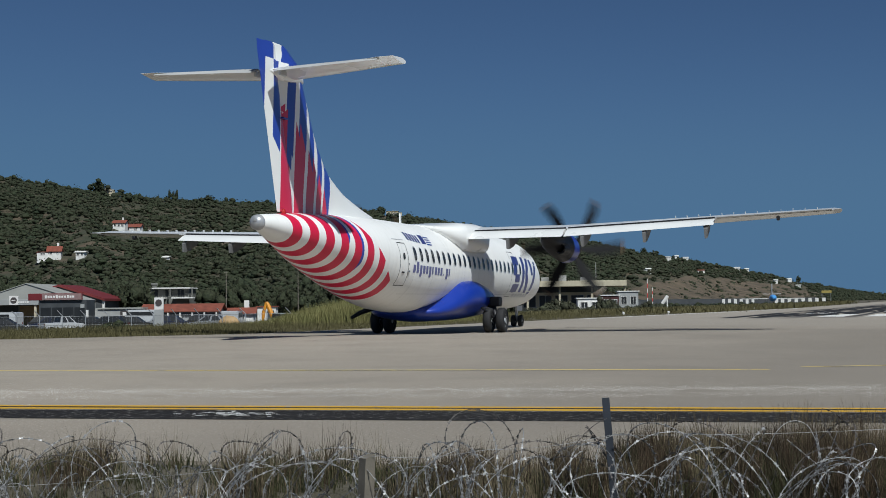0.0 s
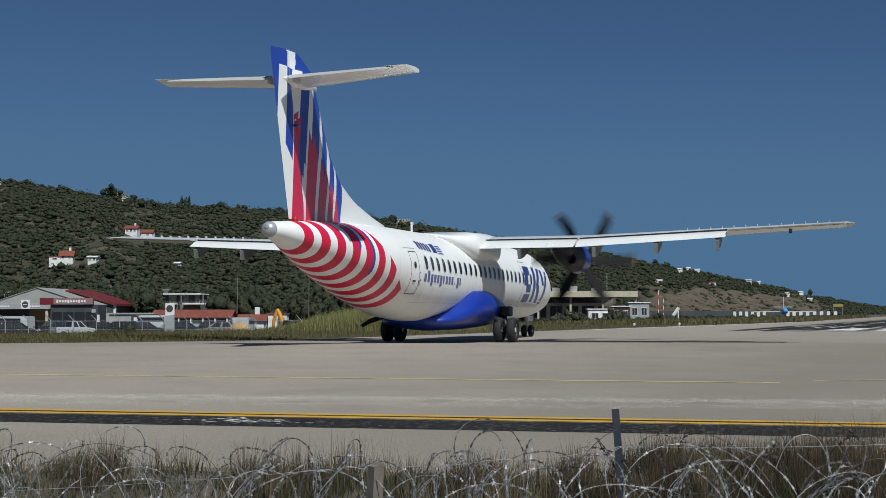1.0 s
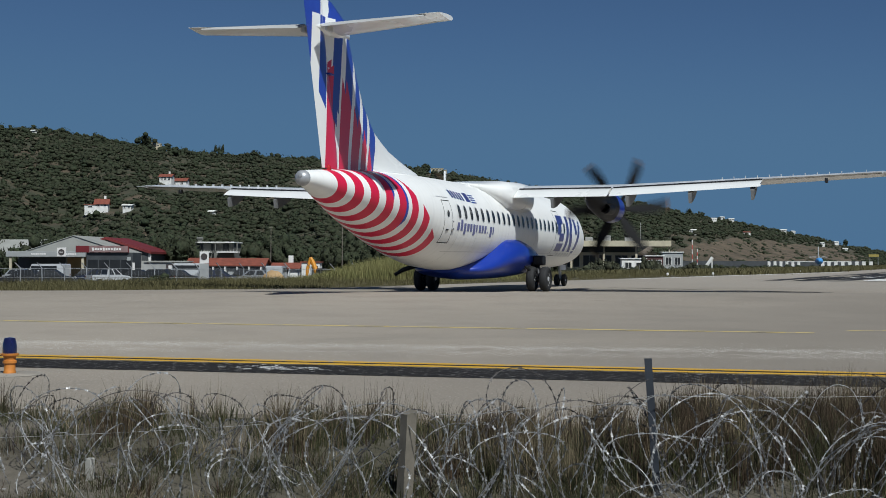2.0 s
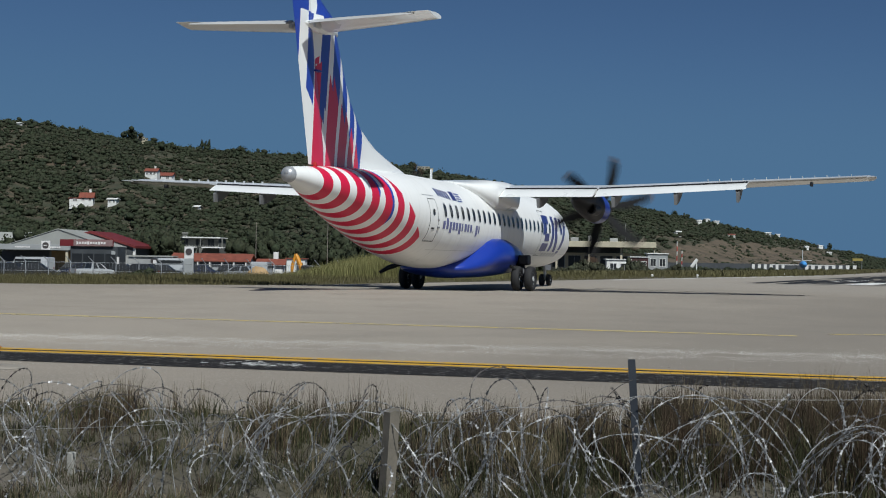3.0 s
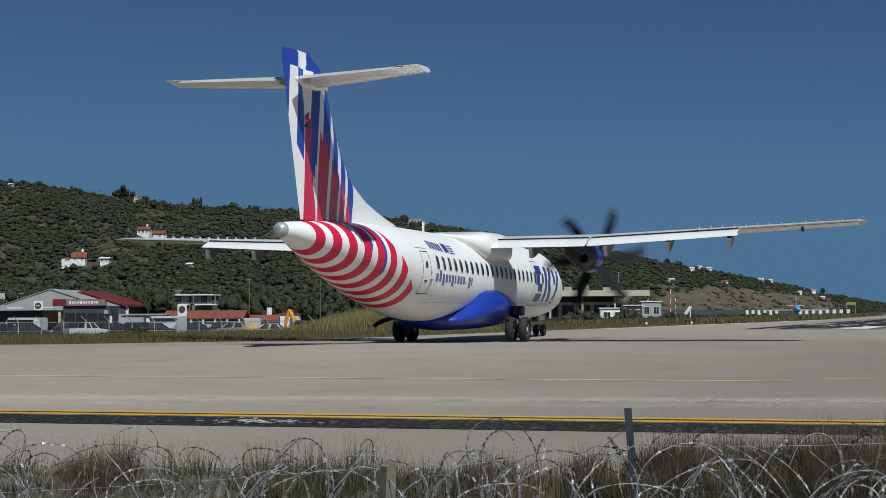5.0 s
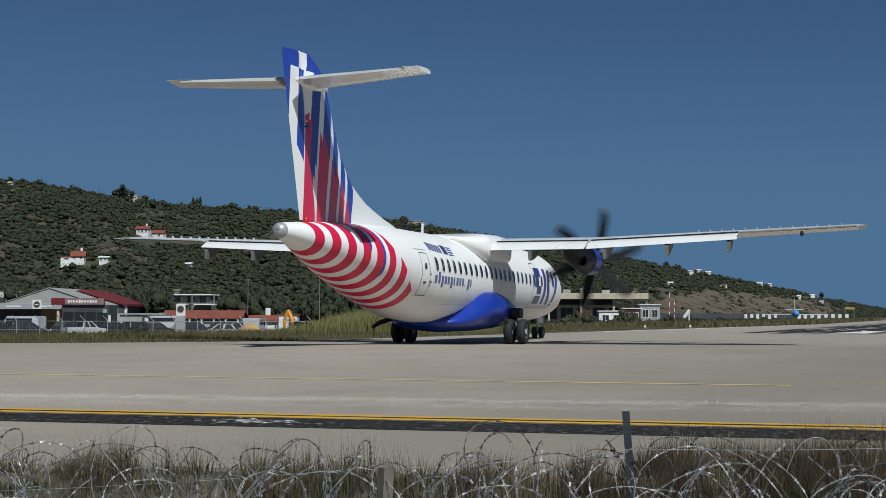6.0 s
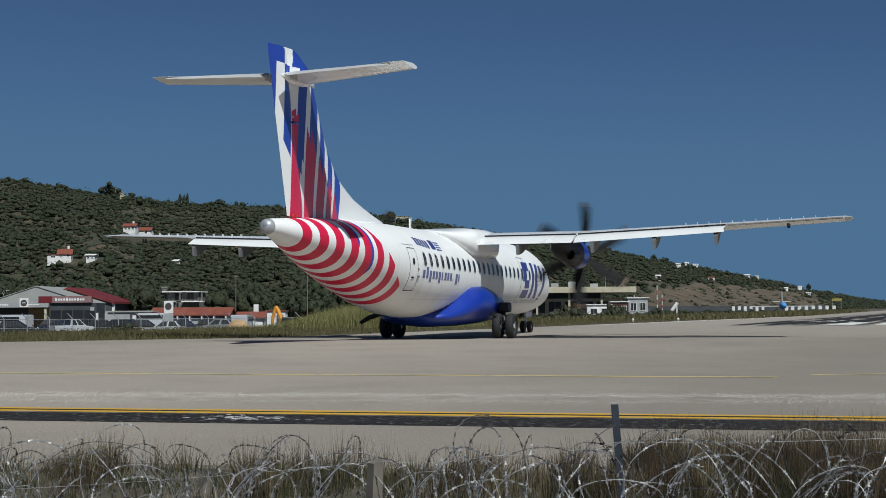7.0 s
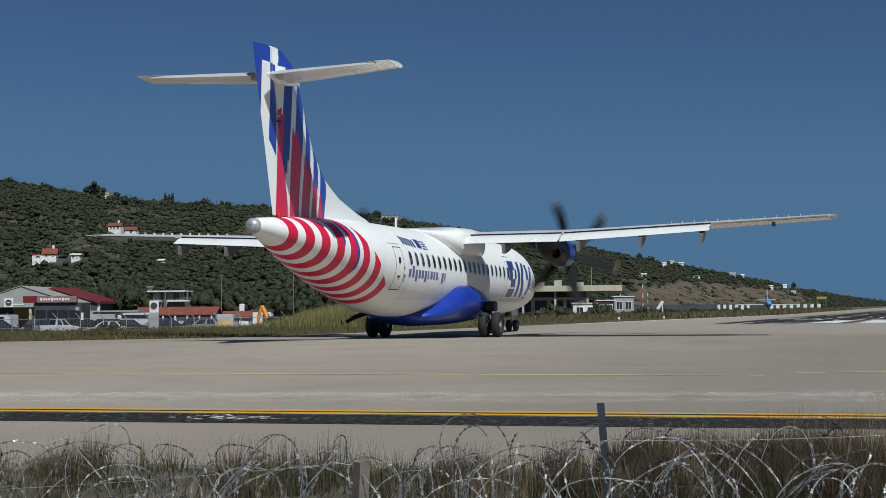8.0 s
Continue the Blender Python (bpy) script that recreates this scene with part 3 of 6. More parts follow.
def flank_marks(plane):
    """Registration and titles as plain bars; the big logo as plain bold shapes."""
    def bar(nm, y0, y1, z0, z1, mt, lean=0.0, cells=(2, 3)):
        part(nm, side_patch(y0, y1, z0, z1, 0.007, cells, lean), mt, plane)
    for k in range(5):
        y0 = -6.75 + k * 0.24
        bar("registration_bar", y0, y0 + 0.16, 2.93 - k * 0.015, 3.17 - k * 0.015, M_NAVY, -0.1)
    bar("flag_patch", -5.45, -5.05, 2.86, 3.14, M_NAVY)
    for k in range(4):
        bar("flag_stripe", -4.98, -4.5, 2.84 + k * 0.075, 2.875 + k * 0.075, M_BLUE)
    # the title as plain bars, some rising over the line and some dropping under it
    for k, (rise, drop, wide) in enumerate(((0, 0, 0.19), (0.1, 0, 0.18), (0, 0.1, 0.19), (0, 0, 0.2), (0, 0, 0.19), (0, 0.1, 0.2), (0, 0, 0.13), (0, 0, 0.2), (0, 0, 0.18), (0, 0, 0.18), (-0.17, 0, 0.06), (0, 0.1, 0.2), (0, 0, 0.12))):
        y0 = -6.72 + k * 0.285
        low = 1.94 - 0.018 * (y0 + 6)
        bar("title_bar", y0, y0 + wide, low - drop, low + 0.235 + rise, M_TITLE)
    for y0, y1, z0, z1, lean in ((4.85, 5.7, 2.45, 2.78, 0.1), (4.85, 5.3, 2.05, 2.45, 0.25), (5.2, 5.85, 1.8, 2.1, -0.2), (4.95, 5.85, 1.42, 1.72, 0.1), (6.2, 6.55, 1.42, 2.78, 0.0), (6.62, 6.98, 2.1, 2.75, 0.45), (7.0, 7.4, 1.4, 2.1, -0.5), (7.62, 7.95, 2.1, 2.7, -0.35), (7.7, 8.1, 1.35, 2.65, 0.45)):
        bar("logo_stroke", y0, y1, z0, z1, M_NAVY, lean, (3, 5))
    for k in range(6):
        bar("small_title_bar", 5.6 + k * 0.42, 5.85 + k * 0.42, 1.22, 1.36, M_GREYPAINT)


plane = aircraft()
flank_marks(plane)
prop_right = propeller("propeller", HUB, plane)
prop_left = propeller("propeller", (-HUB[0], HUB[1], HUB[2]), plane)
for yy in (-3.9, 4.6):
    part("antenna", box(0.03, 0.16, 0.36, 0, yy, 3.74, 0.01), M_WHITE, plane)
# ---- the lie of the land: u to the right and d ahead of the camera's spot ----
HEAD = radians(17.714)
AHEAD, ASIDE = Vector((-math.sin(HEAD), math.cos(HEAD), 0)), Vector((math.cos(HEAD), math.sin(HEAD), 0))
SPOT = Vector((EYE[0], EYE[1], 0))
FENCE_T, FENCE_N = Vector((0.995, 0.1, 0)).normalized(), Vector((-0.1, 0.995, 0)).normalized()


def place(u, d, z=0.0):
    return SPOT + ASIDE * u + AHEAD * d + Vector((0, 0, z))


def stand(u, d, z=0.0, turn=0.0):
    """A pose there, facing the camera's spot; turn to the left in degrees."""
    p = place(u, d, z)
    return pose(p.x, p.y, p.z, 0, 0, 17.714 + turn)


def beside(u, n, z=0.0):
    """Along the near fence: u to the right, n away from the camera's spot."""
    return SPOT + FENCE_T * u + FENCE_N * n + Vector((0, 0, z))


EDGE = [(-70, -52), (-13.4, -6.2), (-7, 1.0), (-2.8, 32), (6, 100), (16, 308), (90, 1700)]


def smooth(a, b, x):
    f = min(1.0, max(0.0, (x - a) / (b - a)))
    return f * f * (3 - 2 * f)


def edge_x(y):
    for (x0, y0), (x1, y1) in zip(EDGE, EDGE[1:]):
        if y <= y1:
            return x0 + (x1 - x0) * (y - y0) / (y1 - y0)
    return EDGE[-1][0]


def crown(x, y):
    """The tarmac's gentle crown between the camera's spot and the aircraft."""
    d = (Vector((x, y, 0)) - SPOT).dot(AHEAD)
    return 0.15 * smooth(28, 37, d) * (1 - smooth(37.5, 46.5, d))


def ground_z(x, y):
    p = Vector((x, y, 0)) - SPOT
    n = p.dot(FENCE_N)
    z = -0.03
    if n > 9.4:
        z += crown(x, y) - 0.09 * smooth(0.5, 3.0, x - edge_x(y))
    if n < 9.4:
        z = -0.34 + 0.31 * smooth(6.6, 8.4, n) + 0.03 * noise.noise((x * 1.3, y * 1.3, 0))
    off = edge_x(y) - x
    if n > 20 and off > 0:
        z -= 1.47 * smooth(3, 62, off)
    return z


def grainy_ground():
    m, n, l, b = nodes_of("dry_stony_earth")
    big, mid, fine = noise_of(n, l, 0.05, 5), noise_of(n, l, 1.4, 6), noise_of(n, l, 26, 5)
    v = n.new("ShaderNodeTexVoronoi")
    t = n.new("ShaderNodeTexCoord")
    l.new(t.outputs["Object"], v.inputs[0])
    v.inputs["Scale"].default_value = 55
    c = mixer(n, l, ramp(n, l, big, 0.35, 0.65), (0.05, 0.046, 0.028), (0.09, 0.075, 0.05))
    c = mixer(n, l, ramp(n, l, mid, 0.46, 0.64), c, (0.135, 0.117, 0.094))
    c = mixer(n, l, math_node(n, l, "MULTIPLY", ramp(n, l, fine, 0.4, 0.7), 0.6), c, (0.09, 0.08, 0.06))
    l.new(c, b.inputs["Base Color"])
    b.inputs["Roughness"].default_value = 0.95
    bump(n, l, b, math_node(n, l, "MULTIPLY_ADD", v.outputs[0], 0.4, fine), 0.6, 0.025)
    return m


def weathered_tarmac():
    """Old pale tarmac: chippings, stains, broad worn lanes along the runway, black tyre marks far down it."""
    m, n, l, b = nodes_of("weathered_tarmac")
    t = n.new("ShaderNodeTexCoord")
    big, mid, fine = noise_of(n, l, 0.06, 5, stretch=(1, 0.35, 1)), noise_of(n, l, 0.6, 6), noise_of(n, l, 60, 3)
    lanes = noise_of(n, l, 0.9, 4, stretch=(0.06, 1.0, 1))
    c = mixer(n, l, ramp(n, l, big, 0.35, 0.68), (0.257, 0.220, 0.175), (0.365, 0.314, 0.254))
    c = mixer(n, l, math_node(n, l, "MULTIPLY", ramp(n, l, lanes, 0.48, 0.75), 0.22), c, (0.22, 0.190, 0.155))
    c = mixer(n, l, math_node(n, l, "MULTIPLY", ramp(n, l, mid, 0.48, 0.72), 0.4), c, (0.21, 0.183, 0.15))
    c = mixer(n, l, math_node(n, l, "MULTIPLY", ramp(n, l, fine, 0.45, 0.75), 0.45), c, (0.12, 0.11, 0.1))
    stones = noise_of(n, l, 34, 2)
    c = mixer(n, l, math_node(n, l, "MULTIPLY", ramp(n, l, stones, 0.58, 0.68), 0.5), c, (0.58, 0.54, 0.48))
    c = mixer(n, l, math_node(n, l, "MULTIPLY", ramp(n, l, noise_of(n, l, 21, 3), 0.60, 0.70), 0.5), c, (0.14, 0.125, 0.105))
    sep = n.new("ShaderNodeSeparateXYZ")
    l.new(t.outputs["Object"], sep.inputs[0])
    M = lambda op, *a: math_node(n, l, op, *a)
    along = M("MULTIPLY", ramp(n, l, sep.outputs[1], 26.0, 36.0), M("SUBTRACT", 1.0, ramp(n, l, sep.outputs[1], 280.0, 420.0)))
    across = M("SUBTRACT", sep.outputs[0], M("MULTIPLY_ADD", sep.outputs[1], 0.066, 3.5))
    lie = n.new("ShaderNodeCombineXYZ")
    l.new(M("MULTIPLY", across, 1.1), lie.inputs[0])
    l.new(M("MULTIPLY", sep.outputs[1], 0.016), lie.inputs[1])
    grain = n.new("ShaderNodeTexNoise")
    grain.inputs["Scale"].default_value, grain.inputs["Detail"].default_value = 1.0, 4.0
    l.new(lie.outputs[0], grain.inputs["Vector"])
    streak = grain.outputs[0]
    lane = M("MULTIPLY", ramp(n, l, across, -1.0, 3.0), M("SUBTRACT", 1.0, ramp(n, l, across, 12.0, 18.0)))
    tyre = M("MULTIPLY", M("MULTIPLY", along, lane), ramp(n, l, streak, 0.44, 0.52))
    swath = M("ADD", sep.outputs[0], M("MULTIPLY", M("SUBTRACT", noise_of(n, l, 0.35, 4), 0.5), 7.0))
    worn = M("MULTIPLY", ramp(n, l, swath, 7.0, 13.0), M("SUBTRACT", 1.0, ramp(n, l, sep.outputs[1], -8.0, 6.0)))
    c = mixer(n, l, M("MULTIPLY", worn, 0.5), c, (0.17, 0.148, 0.122))
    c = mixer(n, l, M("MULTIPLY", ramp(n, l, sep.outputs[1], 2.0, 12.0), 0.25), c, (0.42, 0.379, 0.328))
    c = mixer(n, l, M("MULTIPLY", tyre, 0.95), c, (0.03, 0.03, 0.032))
    l.new(c, b.inputs["Base Color"])
    b.inputs["Roughness"].default_value = 0.88
    bump(n, l, b, fine, 0.35, 0.006)
    return m


M_EARTH, M_TARMAC = grainy_ground(), weathered_tarmac()


def worn_paint(name, col, wear, scale=9.0, under=(0.34, 0.30, 0.25), stretch=None):
    m, n, l, b = nodes_of(name)
    w = noise_of(n, l, scale, 6, stretch=stretch)
    f = noise_of(n, l, 70, 3)
    c = mixer(n, l, ramp(n, l, w, wear - 0.05, wear + 0.05), under, col)
    c = mixer(n, l, math_node(n, l, "MULTIPLY", ramp(n, l, f, 0.45, 0.7), 0.35), c, tuple(x * 0.6 for x in col))
    l.new(c, b.inputs["Base Color"])
    b.inputs["Roughness"].default_value = 0.85
    b.inputs["Specular IOR Level"].default_value = 0.15
    bump(n, l, b, f, 0.3, 0.004)
    return m


M_YELLOW = worn_paint("worn_yellow_line", (0.58, 0.34, 0.045), 0.38)
M_PALEYELLOW = worn_paint("faded_yellow_line", (0.60, 0.48, 0.19), 0.42, 5)
M_BLACKBAND = worn_paint("black_painted_band", (0.019, 0.017, 0.016), 0.365, 13, (0.30, 0.29, 0.27), (1, 2.4, 1))
M_SPLASH = worn_paint("white_paint_splash", (0.78, 0.77, 0.75), 0.25, 8)
M_WHITELINE = worn_paint("worn_white_paint", (0.72, 0.71, 0.68), 0.38, 2)
M_SPECK = mk("bright_loose_chippings", (0.62, 0.59, 0.55), 0.6, 0.2, 3, 30, 0.0, island=0.35)
M_CRACK = worn_paint("dark_joint_filler", (0.03, 0.03, 0.03), 0.30, 2)

# the ground, one sheet round the camera's spot to the horizon
verts, faces, NA = [], [], 180
radii = [0.0] + [1.0 * 1.06 ** k for k in range(146)]
for r in radii[1:]:
    for k in range(NA):
        a = k * math.tau / NA
        x, y = SPOT.x + r * math.cos(a), SPOT.y + r * math.sin(a)
        verts.append((x, y, ground_z(x, y)))
verts.append((SPOT.x, SPOT.y, -0.34))
for i in range(len(radii) - 2):
    for k in range(NA):
        faces.append((i * NA + k, i * NA + (k + 1) % NA, (i + 1) * NA + (k + 1) % NA, (i + 1) * NA + k))
faces += [(len(verts) - 1, (k + 1) % NA, k) for k in range(NA)]
tagged(raw("ground", verts, faces, M_EARTH, smooth=True), "dry stony ground with sparse grass", kind="structure")

# runway and its turning pad, a slab with an uneven near rim
bm = bmesh.new()
rim = [beside(u, 8.5 + 0.16 * noise.noise((u * 0.9, 3, 0)) + 0.06 * noise.noise((u * 4.1, 7, 0)), 0) for u in [70 - i * 0.7 for i in range(201)]]
outline = [Vector((x, y, 0)) for x, y in EDGE] + [Vector((190, 1700, 0)), Vector((90, 60, 0))] + rim
upper = [bm.verts.new(p) for p in outline]
lower = [bm.verts.new(p - Vector((0, 0, 0.12))) for p in outline]
bm.faces.new(upper)
for i in range(len(upper)):
    j = (i + 1) % len(upper)
    bm.faces.new((upper[i], lower[i], lower[j], upper[j]))
bmesh.ops.triangulate(bm, faces=[f for f in bm.faces if len(f.verts) > 4])
for d in range(27, 49):
    bmesh.ops.bisect_plane(bm, geom=bm.verts[:] + bm.edges[:] + bm.faces[:], plane_co=place(0, d), plane_no=AHEAD)
for v in bm.verts:
    v.co.z += crown(v.co.x, v.co.y)
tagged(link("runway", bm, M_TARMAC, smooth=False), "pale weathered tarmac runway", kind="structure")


def strip(name, p0, p1, width, material, z=0.004, label="", cells=24, wave=0.0):
    """A painted strip on the tarmac from p0 to p1."""
    a, b = Vector((*p0, z)), Vector((*p1, z))
    side = (b - a).normalized().cross(Vector((0, 0, 1))) * width / 2
    bm = bmesh.new()
    rows = []
    for i in range(cells + 1):
        p = a.lerp(b, i / cells)
        w = wave * noise.noise((p.x * 0.5, p.y * 0.5, width))
        rows.append([bm.verts.new(p - side * (1 + w)), bm.verts.new(p + side * (1 + w))])
    skin(bm, rows, False, False)
    return tagged(link(name, bm, material, smooth=False), label, kind="structure")


def mid_line(u0, u1, n0, n1):
    a, b = beside(u0, n0), beside(u1, n1)
    return (a.x, a.y), (b.x, b.y)


strip("marking_band", *mid_line(-25, 25, 12.15, 12.15), 1.0, M_BLACKBAND, 0.004, "black painted band along the tarmac", 60, 0.05)
strip("marking_line_1", *mid_line(-25, 25, 12.82, 12.82), 0.19, M_YELLOW, 0.005, "yellow double line on the tarmac", 60, 0.2)
strip("marking_line_2", *mid_line(-25, 25, 13.13, 13.13), 0.17, M_YELLOW, 0.005, "yellow double line on the tarmac", 60, 0.25)
strip("marking_gap", *mid_line(-25, 25, 12.97, 12.97), 0.10, M_CRACK, 0.004, "dark gap between the yellow lines", 60, 0.3)
chips = random.Random(17)
verts, faces = [], []
for k in range(46000):
    row, wide = ((16.2, 0.28), (15.25, 0.22), (15.9, 0.8))[0 if k % 10 < 5 else 1 if k % 10 < 7 else 2]
    u = chips.uniform(-11, 9)
    p = beside(u, chips.gauss(row + 0.09 * (u - 1.5), wide) + 0.2 * noise.noise((u * 0.4, row, 0)))
    if noise.noise((u * 1.3, p.y * 2.1, 5)) < -0.42:
        continue
    s, a = chips.uniform(0.0018, 0.0049), chips.uniform(0, 6.28)
    b0 = len(verts)
    verts += [(p.x + s * math.cos(a + q), p.y + s * math.sin(a + q), 0.001) for q in (0, 2.1, 4.2)] + [(p.x, p.y, 0.001 + s * chips.uniform(0.5, 1.1))]
    faces += [(b0, b0 + 1, b0 + 3), (b0 + 1, b0 + 2, b0 + 3), (b0 + 2, b0, b0 + 3)]
tagged(raw("chippings", verts, faces, M_SPECK), "bright loose stone chippings strewn along the tarmac", "gravel", kind="stuff")
strip("thin_line", (-20, -27.3), (13.0, -24.5), 0.2, M_PALEYELLOW, 0.004, "faded thin yellow line", 60, 0.2)
strip("thin_line_2", (13.4, -23.7), (22, -19.9), 0.14, M_PALEYELLOW, 0.004, "faded thin yellow line", 40, 0.2)
strip("joint_1", (2.8, 7.5), (14.6, 0.6), 0.22, M_CRACK, 0.004, "dark joint across the tarmac")
strip("joint_2", (-30, -12), (3, 4.2), 0.12, M_CRACK, 0.004, "dark joint across the tarmac")
splash = random.Random(5)
for k in range(70):
    x, y = 8.75 + splash.gauss(0, 0.26), -33.2 + splash.gauss(0, 0.10)
    w = splash.uniform(0.02, 0.09)
    strip("pale_splash_%d" % (k + 1), (x - w / 2, y), (x + w / 2, y + splash.uniform(-0.01, 0.02)), splash.uniform(0.006, 0.02), M_SPLASH, 0.007 + 0.0002 * k, "white paint splash on the band", 5, 2.5)
for k, (y0, y1, x0) in enumerate(((33, 44, 12.0), (47, 60, 10.6), (33, 44, 14.6), (60, 90, 13.2), (60, 90, 15.6), (0.3, 2.5, 15.6))):
    strip("threshold_bar_%d" % (k + 1), (x0, y0), (x0 + 0.067 * (y1 - y0), y1), 1.5, M_WHITELINE, 0.0055, "white bar painted on the runway")

M_TYREMARK = worn_paint("black_tyre_marks", (0.028, 0.028, 0.03), 0.40, 1.4, (0.34, 0.30, 0.25), (0.9, 0.03, 1))
marks = random.Random(9)
for k in range(26):
    x0, y0 = 6.6 + k * 0.42 + marks.uniform(-0.3, 0.3), 30 + 1.2 * k + marks.uniform(-6, 14)
    run = marks.uniform(40, 150)
    strip("tyre_mark_%d" % (k + 1), (x0, y0), (x0 + 0.067 * run, y0 + run), marks.uniform(0.25, 0.8), M_TYREMARK, 0.008 + 0.0004 * k, "black tyre marks on the runway", 12, 0.6)

strip("edge_line", (-1.9, 33), (6.7, 100), 0.45, M_WHITELINE, 0.006, "worn white line along the runway edge", 30, 0.5)
for k, (x, y, run) in enumerate(((-1.2, -13.6, 0.7), (0.6, -13.3, 0.8), (2.6, -12.6, 0.6), (4.0, -12.0, 0.9), (-4.5, -14.6, 0.5), (6.9, -12.9, 0.7))):
    strip("scuff_%d" % (k + 1), (x, y), (x + run * 0.6, y + 0.1), 0.05, M_CRACK, crown(x, y) + 0.012, "dark scuff on the tarmac", 6, 1.2)

# ---- hills ----
# across, rise of the crest, how far the crest, how far the foot
HILL = [(-0.75, 0.100, 560, 230), (-0.45, 0.101, 600, 235), (-0.328, 0.0945, 620, 240), (-0.277, 0.0850, 640, 240), (-0.206, 0.0765, 670, 245), (-0.127, 0.0715, 700, 250),
        (-0.077, 0.0690, 760, 265), (-0.039, 0.0635, 830, 290), (0.003, 0.0565, 900, 330), (0.07, 0.0465, 980, 420), (0.111, 0.0410, 1050, 520), (0.145, 0.0335, 1150, 620),
        (0.174, 0.0285, 1230, 700), (0.216, 0.0210, 1350, 800), (0.257, 0.0120, 1500, 900), (0.30, 0.0042, 1650, 1100), (0.33, 0.0002, 1750, 1300), (0.40, -0.001, 1900, 1500)]


def hill(s, q):
    """A point of the hillside: s across, q from foot (0) to crest (1) and over it."""
    rise, far, near = curve_at(HILL, s)
    d = near + (far - near) * q
    top = 1.03 + rise * far + 1.4
    p = q if q <= 1 else max(0.0, 2 - q)
    shape = 0.30 * p + 0.70 * p * p * (1.9 - 0.9 * p) if q <= 1 else 1 - (q - 1) * 0.5
    gully = 0.07 * math.sin(s * 46 + 2.2 * q) + 0.05 * noise.noise((s * 20, q * 3, 1)) + 0.03 * noise.noise((s * 60, q * 9, 5))
    z = -1.6 + (top + 1.6) * (shape + gully * math.sin(math.pi * min(1, q)) * 0.8)
    return place(s * d, d, z)


def hill_spot(s, rise):
    """Where the hillside shows at that rise above the eye."""
    lo, hi = 0.0, 1.0
    for i in range(30):
        q = (lo + hi) / 2
        p = hill(s, q)
        if (p.z - 1.03) / (p - SPOT).to_2d().length < rise:
            lo = q
        else:
            hi = q
    return hill(s, lo), lo


def hill_soil():
    m, n, l, b = nodes_of("scrubby_hillside_soil")
    a, c2, f = noise_of(n, l, 0.02, 6), noise_of(n, l, 0.09, 6), noise_of(n, l, 0.5, 4)
    c = mixer(n, l, ramp(n, l, a, 0.4, 0.6), (0.062, 0.048, 0.030), (0.105, 0.076, 0.050))
    c = mixer(n, l, ramp(n, l, c2, 0.42, 0.56), c, (0.038, 0.042, 0.022))
    c = mixer(n, l, math_node(n, l, "MULTIPLY", ramp(n, l, f, 0.4, 0.7), 0.5), c, (0.05, 0.05, 0.025))
    l.new(c, b.inputs["Base Color"])
    b.inputs["Roughness"].default_value = 1.0
    bump(n, l, b, c2, 0.6, 3.0)
    return m


def leaves(name, dark, light, hue=0.03):
    m, n, l, b = nodes_of(name)
    g = n.new("ShaderNodeNewGeometry").outputs["Random Per Island"]
    f = noise_of(n, l, 1.8, 6)
    c = mixer(n, l, g, dark, light)
    c = mixer(n, l, ramp(n, l, f, 0.38, 0.62), tuple(x * 0.72 for x in dark), c)
    hv = n.new("ShaderNodeHueSaturation")
    l.new(math_node(n, l, "MULTIPLY_ADD", g, 2 * hue, 0.5 - hue), hv.inputs["Hue"])
    l.new(c, hv.inputs["Color"])
    l.new(hv.outputs[0], b.inputs["Base Color"])
    b.inputs["Roughness"].default_value = 0.8
    b.inputs["Specular IOR Level"].default_value = 0.2
    bump(n, l, b, f, 0.7, 0.4)
    return m


M_SOIL = hill_soil()
M_WOOD = leaves("dark_scrub_leaves", (0.036, 0.043, 0.024), (0.052, 0.060, 0.031))
M_PINE = leaves("pine_leaves", (0.030, 0.038, 0.021), (0.042, 0.051, 0.027))
M_OLIVE = leaves("olive_leaves", (0.042, 0.046, 0.028), (0.07, 0.070, 0.042))
NS, NQ = 260, 44
verts = [hill(-0.75 + 1.15 * i / NS, 1.35 * j / NQ) for i in range(NS + 1) for j in range(NQ + 1)]
faces = [(i * (NQ + 1) + j, (i + 1) * (NQ + 1) + j, (i + 1) * (NQ + 1) + j + 1, i * (NQ + 1) + j + 1) for i in range(NS) for j in range(NQ)]
tagged(raw("hillside", verts, faces, M_SOIL, smooth=True), "brown scrubby hillside behind the airfield", kind="structure")

# bare cut in the far hill
m, n, l, b = nodes_of("bare_brown_cut")
cut_a, cut_b = noise_of(n, l, 0.06, 6, stretch=(1, 1, 3)), noise_of(n, l, 0.16, 6)
cc = mixer(n, l, ramp(n, l, cut_a, 0.35, 0.65), (0.065, 0.050, 0.034), (0.145, 0.108, 0.072))
cc = mixer(n, l, math_node(n, l, "MULTIPLY", ramp(n, l, cut_b, 0.45, 0.65), 0.7), cc, (0.075, 0.062, 0.036))
l.new(cc, b.inputs["Base Color"])
b.inputs["Roughness"].default_value = 1.0
bump(n, l, b, cut_b, 0.8, 2.0)
verts, faces = [], []
for i in range(61):
    s = 0.135 + 0.145 * i / 60
    edge = 0.019 - (s - 0.135) * 0.075 + 0.0035 * noise.noise((s * 70, 2, 0))
    q1 = hill_spot(s, max(0.002, edge * math.sin(math.pi * min(1, max(0.04, i / 60))) ** 0.5))[1]
    for j in range(13):
        p = hill(s, q1 * j / 12)
        verts.append(p + Vector((0, 0, 1.4 + 1.2 * noise.noise((p.x * 0.06, p.y * 0.06, 1)) + 0.6 * noise.noise((p.x * 0.2, p.y * 0.2, 4)))))
